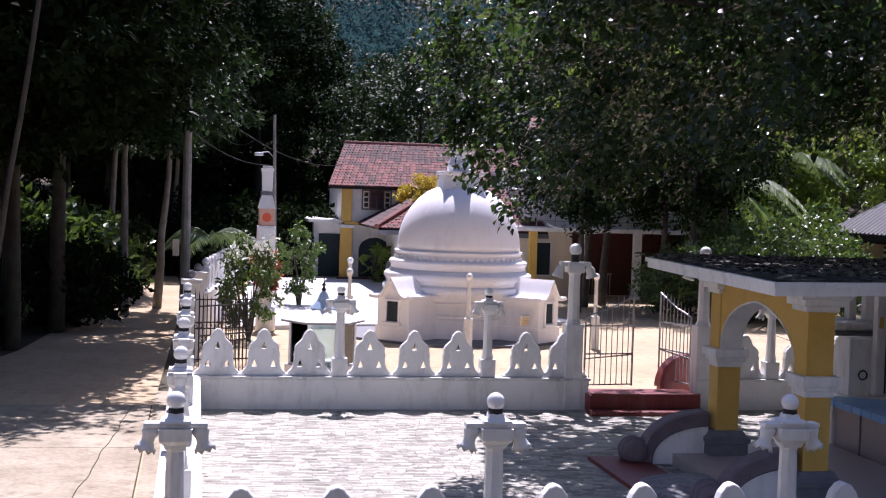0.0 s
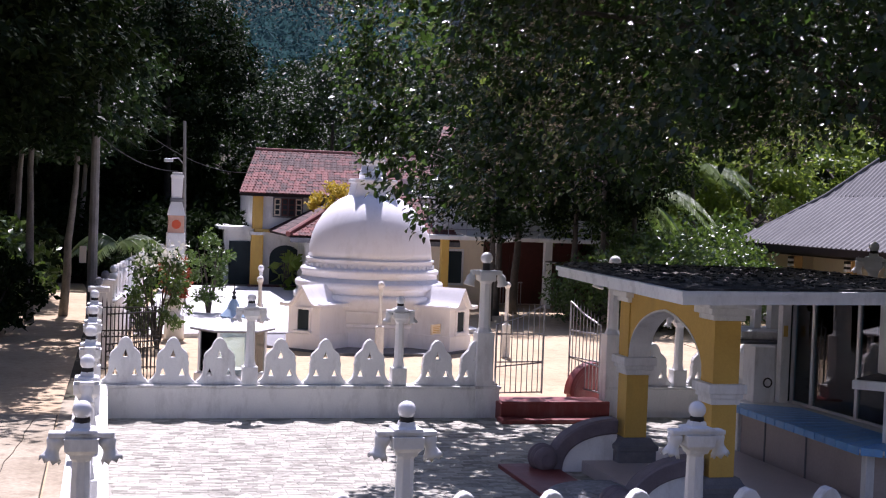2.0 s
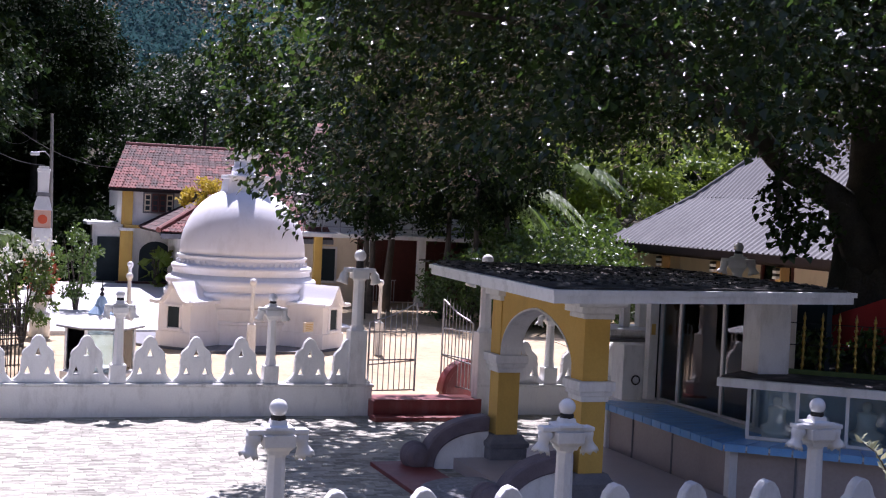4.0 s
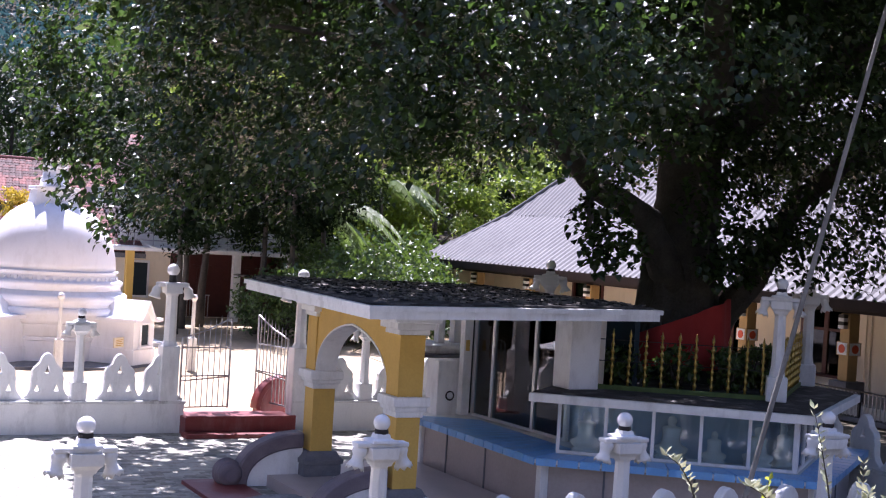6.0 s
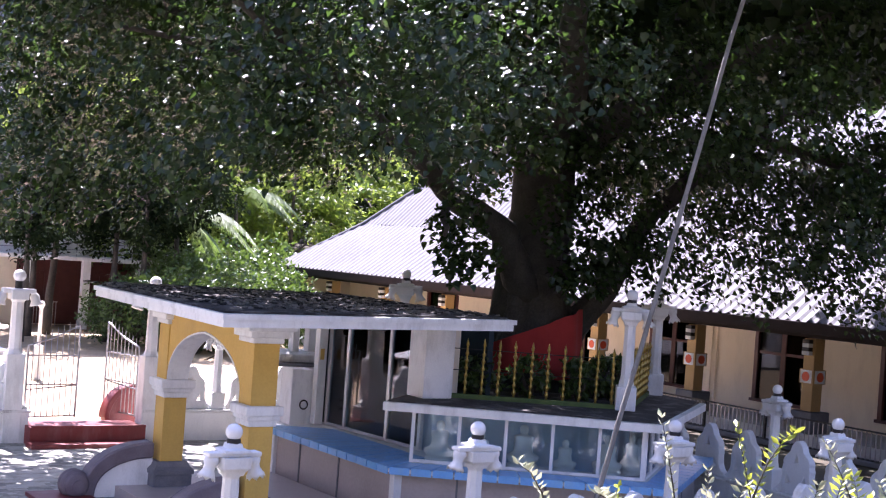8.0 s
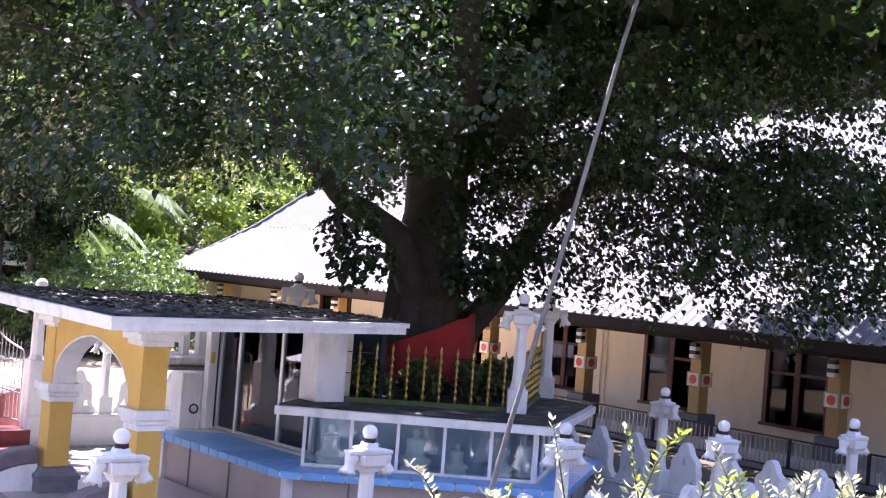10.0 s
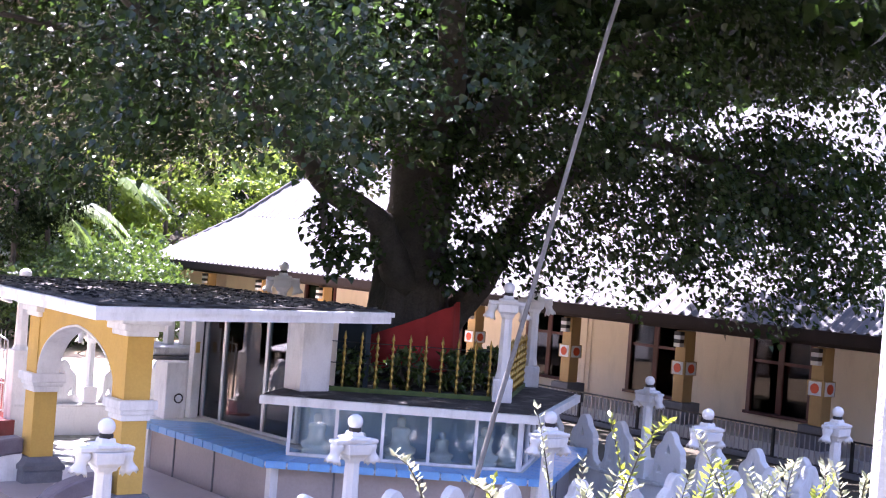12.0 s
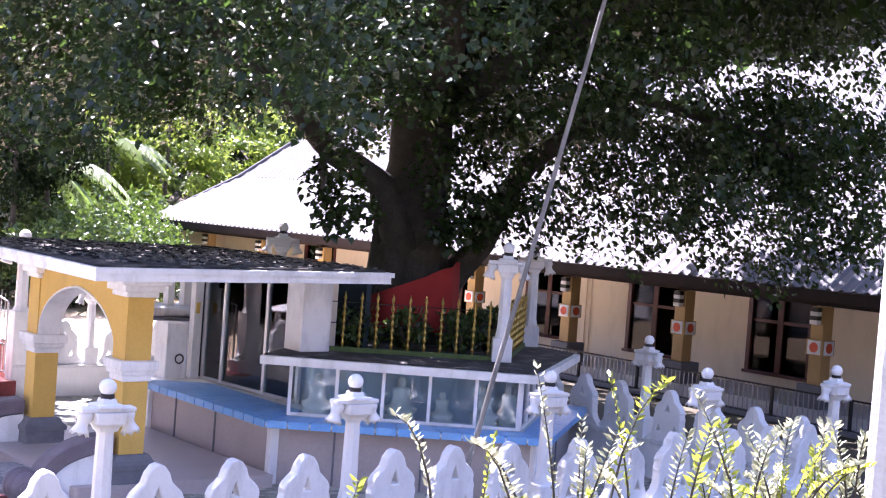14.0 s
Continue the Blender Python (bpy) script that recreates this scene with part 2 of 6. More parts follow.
def box(x0, x1, y0, y1, z0, z1, bev=0.0, bm=None):
    own = bm is None
    bm = bmesh.new() if own else bm
    r = bmesh.ops.create_cube(bm, size=1.0, matrix=Matrix.Translation(((x0 + x1) / 2, (y0 + y1) / 2, (z0 + z1) / 2)) @ Matrix.Diagonal((x1 - x0, y1 - y0, z1 - z0, 1)))
    if bev:
        es = list({e for v in r["verts"] for e in v.link_edges})
        bmesh.ops.bevel(bm, geom=es, offset=bev, segments=2, profile=0.6, affect='EDGES')
    return bm


def lathe(profile, n=24, centre=(0, 0), bm=None, turn=0.0):
    """A turned solid from (radius, height) pairs, bottom to top, closed at both ends."""
    bm = bmesh.new() if bm is None else bm
    rings = []
    for r, z in profile:
        rings.append([bm.verts.new((centre[0] + r * math.cos(turn + 2 * math.pi * i / n), centre[1] + r * math.sin(turn + 2 * math.pi * i / n), z)) for i in range(n)])
    for a, b in zip(rings, rings[1:]):
        for i in range(n):
            bm.faces.new((a[i], a[(i + 1) % n], b[(i + 1) % n], b[i]))
    bm.faces.new(rings[0][::-1])
    bm.faces.new(rings[-1])
    return bm


def prism(pts, depth, place=None, holes=(), bev=0.0):
    """A flat outline in x and z, with holes, made depth thick along y and centred on it."""
    bm = bmesh.new()
    edges = []
    for loop in (pts, *holes):
        vs = [bm.verts.new((x, -depth / 2, z)) for x, z in loop]
        edges += [bm.edges.new((vs[i], vs[(i + 1) % len(vs)])) for i in range(len(vs))]
    if holes:
        bmesh.ops.triangle_fill(bm, edges=edges, use_beauty=True)
    else:
        bmesh.ops.contextual_create(bm, geom=edges)
    r = bmesh.ops.extrude_face_region(bm, geom=bm.faces[:])
    bmesh.ops.translate(bm, vec=(0, depth, 0), verts=[v for v in r["geom"] if isinstance(v, bmesh.types.BMVert)])
    bmesh.ops.recalc_face_normals(bm, faces=bm.faces[:])
    if bev:
        es = [e for e in bm.edges if e.is_manifold and e.calc_face_angle(0) > 0.6]
        bmesh.ops.bevel(bm, geom=es, offset=bev, segments=1, affect='EDGES')
    if place is not None:
        bm.transform(place)
    return bm


def slab(poly, z0, z1, bm=None):
    """A horizontal slab over a plan outline."""
    bm = bmesh.new() if bm is None else bm
    lo = [bm.verts.new((x, y, z0)) for x, y in poly]
    hi = [bm.verts.new((x, y, z1)) for x, y in poly]
    k = len(poly)
    bm.faces.new(lo[::-1])
    bm.faces.new(hi)
    for i in range(k):
        bm.faces.new((lo[i], lo[(i + 1) % k], hi[(i + 1) % k], hi[i]))
    bmesh.ops.recalc_face_normals(bm, faces=bm.faces[:])
    return bm


def tube(points, radii, n=8, bm=None):
    """A round bar or limb through points, with a radius at each."""
    bm = bmesh.new() if bm is None else bm
    pts = [Vector(p) for p in points]
    if not isinstance(radii, (list, tuple)):
        radii = [radii] * len(pts)
    rings, up = [], Vector((0.31, 0.17, 0.93))
    for i, p in enumerate(pts):
        d = (pts[min(i + 1, len(pts) - 1)] - pts[max(i - 1, 0)]).normalized()
        a = d.cross(up)
        if a.length < 0.05:
            a = d.cross(Vector((1, 0, 0)))
        a.normalize()
        b = d.cross(a)
        rings.append([bm.verts.new(p + radii[i] * (math.cos(2 * math.pi * j / n) * a + math.sin(2 * math.pi * j / n) * b)) for j in range(n)])
    for a, b in zip(rings, rings[1:]):
        for i in range(n):
            bm.faces.new((a[i], a[(i + 1) % n], b[(i + 1) % n], b[i]))
    bm.faces.new(rings[0])
    bm.faces.new(rings[-1][::-1])
    bmesh.ops.recalc_face_normals(bm, faces=bm.faces[:])
    return bm


def ball(r, c=(0, 0, 0), u=20, v=12):
    bm = bmesh.new()
    bmesh.ops.create_uvsphere(bm, u_segments=u, v_segments=v, radius=r, matrix=Matrix.Translation(c))
    return bm


HEART = np.array([(0, 0, 0), (-0.42, 0.10, 0.10), (-0.46, 0.42, 0.12), (0, 1.15, -0.05), (0.46, 0.42, 0.12), (0.42, 0.10, 0.10)])
OVAL = np.array([(0, 0, 0), (-0.26, 0.5, 0.08), (0, 1.0, -0.05), (0.26, 0.5, 0.08)])


def leaves(name, centres, size, material, shape=OVAL, droop=0.5, rng=None, spread=0.35, up=None, face=None):
    """One mesh of many single leaves at the given places."""
    rng = rng or np.random.default_rng(1)
    c = np.asarray(centres, float)
    k, s = len(c), len(shape)
    tip = rng.normal(size=(k, 3)) * (1 - droop)
    tip[:, 2] -= droop * 1.4
    if up is not None:
        tip += up
    tip /= np.linalg.norm(tip, axis=1)[:, None] + 1e-9
    other = rng.normal(size=(k, 3))
    nor = np.cross(tip, other)
    nor /= np.linalg.norm(nor, axis=1)[:, None] + 1e-9
    if face is not None:
        # blades turn their upper side outwards and up, tips hanging
        out = c - np.asarray(face, float)
        out[:, 2] = 0
        out /= np.linalg.norm(out, axis=1)[:, None] + 1e-9
        nor = out * 0.5 + np.array((0, 0, 0.72)) + rng.normal(size=(k, 3)) * 0.5
        nor /= np.linalg.norm(nor, axis=1)[:, None]
        tip -= nor * np.sum(tip * nor, axis=1)[:, None]
        tip /= np.linalg.norm(tip, axis=1)[:, None] + 1e-9
    side = np.cross(nor, tip)
    sz = size * (1 + spread * rng.uniform(-1, 1, k))
    v = c[:, None, :] + sz[:, None, None] * (shape[None, :, 0, None] * side[:, None, :] + shape[None, :, 1, None] * tip[:, None, :] + shape[None, :, 2, None] * nor[:, None, :])
    me = bpy.data.meshes.new(name)
    me.vertices.add(k * s)
    me.vertices.foreach_set("co", v.reshape(-1))
    faces = [(0, 1, 2, 3), (0, 3, 4, 5)] if s == 6 else [(0, 1, 2), (0, 2, 3)]
    fl = len(faces[0])
    idx = (np.arange(k)[:, None, None] * s + np.array(faces)[None]).reshape(-1)
    me.loops.add(len(idx))
    me.loops.foreach_set("vertex_index", idx.astype(np.int32))
    me.polygons.add(k * len(faces))
    me.polygons.foreach_set("loop_start", (np.arange(k * len(faces)) * fl).astype(np.int32))
    me.update(calc_edges=True)
    me.materials.append(material)
    return me


def clumps(centres, radii, per, rng, flat=0.8):
    """Leaf places scattered round clump centres."""
    c = np.repeat(np.asarray(centres, float), per, axis=0)
    r = np.repeat(np.broadcast_to(np.asarray(radii, float), (len(centres),)), per)
    d = rng.normal(size=(len(c), 3))
    d /= np.linalg.norm(d, axis=1)[:, None]
    d *= (r * rng.uniform(0, 1, len(c)) ** 0.5)[:, None]
    d[:, 2] *= flat
    return c + d


def mesh_part(name, me, parent, label="", kind=""):
    ob = new(name, me)
    ob.parent = parent
    return tagged(ob, label, kind=kind)


# ---- the ground ----
def ground_height(x, y):
    r = math.hypot(x, y)
    bank = 2.7 * min(1, max(0, (10.5 - y) / 6.0)) if -40 < x < 60 else 2.7 * min(1, max(0, (10.5 - y) / 6.0))
    k = min(1, max(0, (r - 92) / 520))
    hill = 190 * k * k * (3 - 2 * k) + (3 * math.sin(x * 0.03) + 4 * math.sin(y * 0.021 + x * 0.013)) * min(1, max(0, (r - 92) / 60)) if r > 92 else 0
    left = 3.0 * min(1, max(0, (-9 - x) / 14)) if y > 10 else 0
    return bank + hill + left - 0.04


def build_ground():
    xs = [-900, -600, -400, -250, -160, -110, -80, -60, -45, -35, -28, -22, -17, -13, -9, -5, 0, 5, 10, 15, 20, 26, 32, 40, 50, 60, 75, 90, 110, 140, 180, 230, 300, 380, 480, 600, 750, 900]
    ys = [-300, -120, -50, -20, -8, 0, 3, 4.5, 6, 7.5, 9, 10.5, 14, 20, 26, 34, 42, 50, 58, 66, 74, 82, 90, 98, 108, 120, 135, 150, 170, 195, 225, 260, 300, 350, 410, 480, 560, 650, 760, 900]
    bm = bmesh.new()
    grid = [[bm.verts.new((x, y, ground_height(x, y))) for x in xs] for y in ys]
    for a, b in zip(grid, grid[1:]):
        for i in range(len(xs) - 1):
            bm.faces.new((a[i], a[i + 1], b[i + 1], b[i]))
    struct("ground", bm, M_EARTH, "dark leafy soil rising into forested hills", "ground", True)


build_ground()


def ribbon(points, z, thick=0.03):
    """A flat sheet with a thin edge over a plan outline."""
    return slab(points, z - thick, z)


struct("road", ribbon([(-0.75, 9), (-0.75, 28), (-0.55, 44), (-0.6, 60), (-0.9, 66), (-3.1, 66), (-3.2, 60), (-3.6, 46), (-4.4, 36), (-6.2, 27), (-7.0, 20), (-7.5, 9)], 0.0), M_SAND, "sandy village lane beside the wall", "road")
struct("pavement", ribbon([(-0.33, 9), (-0.33, 29), (-0.75, 29), (-0.75, 9)], 0.015), M_CONC, "narrow cement strip along the wall", "pavement")


def lane_slabs():
    rng = random.Random(4)
    y = 9.0
    holder = tagged(new("lane_concrete", mesh_of("lane_concrete", slab([(-6.0, 9), (-0.78, 9), (-0.78, 27.2), (-5.3, 27.2)], -0.03, 0.008), M_EARTH)), "worn cement slabs of the lane in bands", "road", kind="structure")
    def crack(v):
        return -2.15 + 0.055 * (v - 9) + 0.02 * math.sin(v * 1.9) + 0.012 * math.sin(v * 4.7)
    for k, h in enumerate((7.4, 6.3, 4.4)):
        ys = np.linspace(y, y + h - 0.012, 22)
        wob = [0.03 * math.sin(k * 2 + j) for j in range(22)]
        mid = [(crack(v), v + w * (0 < j < 21)) for j, (v, w) in enumerate(zip(ys, wob))]
        part("slab", slab([(-5.7 + 0.02 * (v - 9), v) for v in (ys[0], ys[-1])][:1] + mid + [(-5.45, ys[-1])], -0.02, 0.022 + 0.002 * k), M_CONC, holder)
        part("slab", slab([(-0.8, ys[-1]), (-0.8, ys[0])][::-1] + [(a + 0.016, b) for a, b in mid[::-1]], -0.02, 0.02 + 0.002 * k), M_CONC, holder)
        y += h
    return holder


lane_slabs()
struct("courtyard_bed", ribbon([(-0.1, 12.7), (18, 12.7), (18, 26.9), (-0.1, 26.9)], -0.004, 0.02), M_JOINT, "dark bedding between the courtyard pavers", "floor")
struct("stupa_yard", ribbon([(-0.3, 27.2), (17.0, 27.2), (19.0, 44), (24, 52), (24, 66), (2.6, 66), (-0.3, 58)], -0.005, 0.03), M_SAND, "sunlit sandy yard round the white stupa", "ground")
struct("white_terrace", slab([(0.9, 41.5), (12.5, 44.5), (12.5, 64.5), (2.6, 64.5)], 0.0, 0.13), M_TERR, "bright cement terrace in front of the house", "floor")
# the dark soil colour here includes the shade lying on the yard
struct("temple_yard", ribbon([(18.1, 8), (40, 8), (40, 33), (17.75, 33), (17.1, 27.3), (18.1, 27.3)], -0.02, 0.03), M_EARTH, "earth yard beside the temple hall, coloured dark for shade", "ground")
# out of view, added as a pale reflector for the hall's wall
struct("hall_bounce_ground", ribbon([(17.8, 33.05), (40, 33.05), (40, 70), (24.1, 70), (24.1, 52), (19.1, 44)], -0.018, 0.03), M_SAND, "unseen sandy ground added to bounce sun onto the temple hall", "ground")


# ---- boundary walls ----
def wall_run(name, a, b, label, h=0.65, th=0.36):
    a, b = Vector((*a, 0)), Vector((*b, 0))
    d = b - a
    m = Matrix.Translation(a) @ Matrix.Rotation(math.atan2(d.y, d.x), 4, 'Z')
    bm = box(0, d.length, -th / 2, th / 2, -0.05, h - 0.06, 0.012)
    bm2 = box(-0.03, d.length + 0.03, -th / 2 - 0.035, th / 2 + 0.035, h - 0.055, h, 0.015)
    bm.transform(m)
    bm2.transform(m)
    w = struct(name, bm, M_WHITE, label, "wall")
    part("coping", bm2, M_COPING, w)
    return w


wall_run("wall_near", (-0.15, 12.66), (17.9, 12.66), "low white limewashed courtyard wall", 0.65)
wall_run("wall_left", (-0.15, 12.9), (-0.15, 26.7), "low white limewashed wall along the lane", 0.65, 0.5)
wall_run("wall_far", (-0.15, 26.92), (7.95, 26.92), "low white wall before the stupa yard", 0.65)
wall_run("wall_far_right", (10.3, 26.92), (17.9, 26.92), "low white wall beyond the gate", 0.65)
wall_run("wall_right", (17.9, 12.9), (17.9, 26.7), "low white wall towards the temple hall", 0.65)


def make_lamp_post():
    """A white cement post with a lotus bell hung from each arm and a globe on top; stands at its own base."""
    p = thing("lamp_post", "white cement lamp post with hanging lotus bells", "lamp post", "wall lamp posts")
    part("base", box(-0.15, 0.15, -0.15, 0.15, 0, 0.36, 0.02), M_WHITE, p)
    part("shaft", lathe([(0.125, 0.355), (0.11, 0.44), (0.098, 0.5), (0.085, 1.25), (0.11, 1.3)], 8, turn=math.pi / 8), M_WHITE, p)
    part("capital", lathe([(0.13, 1.28), (0.15, 1.32), (0.205, 1.36), (0.215, 1.47)], 4, turn=math.pi / 4), M_WHITE, p)
    part("crossbar", box(-0.29, 0.29, -0.08, 0.08, 1.47, 1.52, 0.015), M_WHITE, p)
    part("cap", lathe([(0.2, 1.52), (0.19, 1.545), (0.11, 1.56), (0.095, 1.605)], 4, turn=math.pi / 4), M_WHITE, p)
    for s in (-1, 1):
        b = lathe([(0.04, 0.04), (0.078, 0.01), (0.08, -0.03), (0.06, -0.075), (0.058, -0.11), (0.08, -0.155), (0.1, -0.2), (0.085, -0.19), (0.05, -0.12)], 16)
        for v in b.verts:
            if v.co.z < -0.18:
                v.co.z += 0.018 * math.cos(8 * math.atan2(v.co.y, v.co.x))
        b.transform(Matrix.Translation((s * 0.222, 0, 1.45)) @ Matrix.Rotation(-s * 0.26, 4, 'Y'))
        part("bell", b, M_WHITE, p, smooth=True)
    part("neck", lathe([(0.07, 1.6), (0.072, 1.63), (0.066, 1.65)], 14), M_IRON, p, "black lamp holder")
    part("globe", ball(0.088, (0, 0, 1.715)), M_GLOBE, p, "white opal glass globe", True)
    return p


def make_piece():
    """A parapet piece: an ogee outline with three triangular holes."""
    half = [(0.44, 0.0), (0.44, 0.06), (0.36, 0.13), (0.315, 0.22), (0.305, 0.36), (0.315, 0.42), (0.29, 0.5), (0.30, 0.55), (0.265, 0.62), (0.2, 0.68), (0.155, 0.72), (0.12, 0.82), (0.06, 0.895)]
    pts = half + [(0.0, 0.92)] + [(-x, z) for x, z in half[::-1]]

    def tri(cx, z, w, h):
        return [(cx - w / 2, z), (cx, z + h), (cx + w / 2, z)]
    q = thing("parapet_piece", "white moulded parapet piece with three triangular holes", "parapet", "parapet pieces")
    part("body", prism(pts, 0.15, holes=(tri(-0.185, 0.17, 0.115, 0.15), tri(0.185, 0.17, 0.115, 0.15), tri(0, 0.52, 0.11, 0.16)), bev=0.012), M_WHITE, q)
    for s in (-1, 1):
        part("foot", box(s * 0.43 - 0.05, s * 0.43 + 0.05, -0.1, 0.1, 0.0, 0.045, 0.012), M_WHITE, q)
    return q


def parapet(a, b, bays, post0=True, post1=True, skip=(), pieces=3):
    """Posts at even bays and the pieces in each, along a wall."""
    a, b = Vector((*a, 0.65)), Vector((*b, 0.65))
    d = (b - a) / bays
    ang = math.degrees(math.atan2(d.y, d.x))
    for i in range(bays + 1):
        if (i == 0 and not post0) or (i == bays and not post1) or i in skip:
            continue
        p = a + d * i
        copy_thing(POST, pose(p.x, p.y, p.z, 0, 0, ang))
    for i in range(bays):
        for j in range(pieces):
            s = 0.15 + (j + 0.5) * (d.length - 0.3) / pieces
            p = a + d * i + d.normalized() * s
            copy_thing(PIECE, pose(p.x, p.y, p.z, 0, random.uniform(-0.6, 0.6), ang + random.uniform(-0.8, 0.8)))


POST, PIECE = make_lamp_post(), make_piece()
parapet((-0.15, 12.66), (17.85, 12.66), 6)
parapet((-0.15, 12.66), (-0.15, 26.92), 4, post0=False)
parapet((-0.15, 26.92), (5.85, 26.92), 2, post0=False)
parapet((17.9, 12.66), (17.9, 16.64), 1, post0=False, pieces=4)
parapet((17.9, 16.64), (17.9, 24.6), 2, post0=False, skip=(1, 2), pieces=4)
for px in (6.75, 7.55):
    copy_thing(PIECE, pose(px - 0.1, 26.92, 0.65))
for px in (11.36, 12.56, 13.5, 14.4, 15.3):
    copy_thing(PIECE, pose(px, 26.92, 0.65))
# the two models stand in the line as well
POST.matrix_basis = pose(11.95, 26.92, 0.65)
PIECE.matrix_basis = pose(16.2, 26.92, 0.65)


def gate_post(x):
    g = thing("gate_post", "tall white gate post with a globe lamp", "gate post", "gate posts", pose(x, 26.9, 0))
    part("base", box(-0.18, 0.18, -0.18, 0.18, 0, 1.75, 0.02), M_WHITE, g)
    part("shaft", lathe([(0.17, 1.75), (0.125, 1.85), (0.115, 2.75), (0.15, 2.8)], 8, turn=math.pi / 8), M_WHITE, g)
    part("capital", box(-0.17, 0.17, -0.17, 0.17, 2.8, 3.0, 0.02), M_WHITE, g)
    part("crossbar", box(-0.32, 0.32, -0.1, 0.1, 2.93, 3.02, 0.02), M_WHITE, g)
    for s in (-1, 1):
        b = lathe([(0.05, 0.02), (0.1, -0.07), (0.09, -0.14), (0.13, -0.22), (0.11, -0.235)], 12)
        b.transform(Matrix.Translation((s * 0.3, 0, 2.93)) @ Matrix.Rotation(-s * 0.28, 4, 'Y'))
        part("bell", b, M_WHITE, g, smooth=True)
    part("neck", lathe([(0.08, 3.02), (0.07, 3.16), (0.08, 3.17)], 12), M_IRON, g, "black lamp holder")
    part("globe", ball(0.125, (0, 0, 3.27)), M_GLOBE, g, "white opal glass globe", True)
    return g


gate_post(7.62)
gate_post(10.42)


def gate_leaf(hinge, ang, w, flip):
    g = thing("gate_leaf", "galvanised pipe gate leaf standing open", "gate", "courtyard gate leaves", pose(hinge[0], hinge[1], 0.4, 0, 0, ang))
    for x in (0.02, w - 0.02):
        part("stile", tube([(x, 0, 0.05), (x, 0, 1.5 if (x < 0.1) != flip else 1.92)], 0.022), M_STEEL, g)
    for z in (0.08, 0.62, 0.72, 1.3):
        part("rail", tube([(0.02, 0, z), (w - 0.02, 0, z + (0.08 if z == 0.62 else 0))], 0.016, 6), M_STEEL, g)
    z0, z1 = (1.5, 1.92) if not flip else (1.92, 1.5)
    part("rail", tube([(0.02, 0, z0), (w * 0.5, 0, (z0 + z1) / 2 - 0.05), (w - 0.02, 0, z1)], 0.018, 6), M_STEEL, g)
    n = 9
    for i in range(1, n):
        f = i / n
        part("bar", tube([(w * f, 0, 0.08), (w * f, 0, z0 + (z1 - z0) * f + 0.06), (w * f, 0, z0 + (z1 - z0) * f + 0.14)], [0.011, 0.011, 0.003], 6), M_STEEL, g)
    return g


gate_leaf((7.9, 27.0), 8, 1.12, False)
gate_leaf((10.25, 27.1), 106, 1.15, False)

st = thing("gate_step", "two red oxide steps at the gate", "step")
part("tread", box(7.88, 10.22, 26.35, 27.3, -0.02, 0.36, 0.02), M_RED, st)
part("tread", box(7.8, 10.2, 25.94, 26.36, -0.02, 0.09, 0.02), M_RED, st)
part("lip", box(7.9, 10.2, 26.3, 26.42, 0.362, 0.4, 0.01), M_RED, st)
gs = thing("gate_guard_stone", "red painted rounded balustrade stone behind the gate", "balustrade", "", pose(10.38, 27.8, 0.0, 0, 0, 12))
arc = [(-0.62 * math.sin(a), 0.34 + 0.66 * math.cos(a)) for a in np.linspace(0, math.pi / 2, 14)]
part("panel", prism([(0.12, 0.0), (0.12, 1.0)] + arc + [(-0.62, 0.0)], 0.2, bev=0.02), M_RED, gs)
part("rim", prism([(0.14, 1.06), (0.0, 1.06)] + [(1.07 * x, z * 1.05) for x, z in arc] + [(0.88 * x, 0.34 + (z - 0.34) * 0.88) for x, z in arc[::-1]] + [(0.14, 0.92)], 0.28, bev=0.02), M_RED, gs)


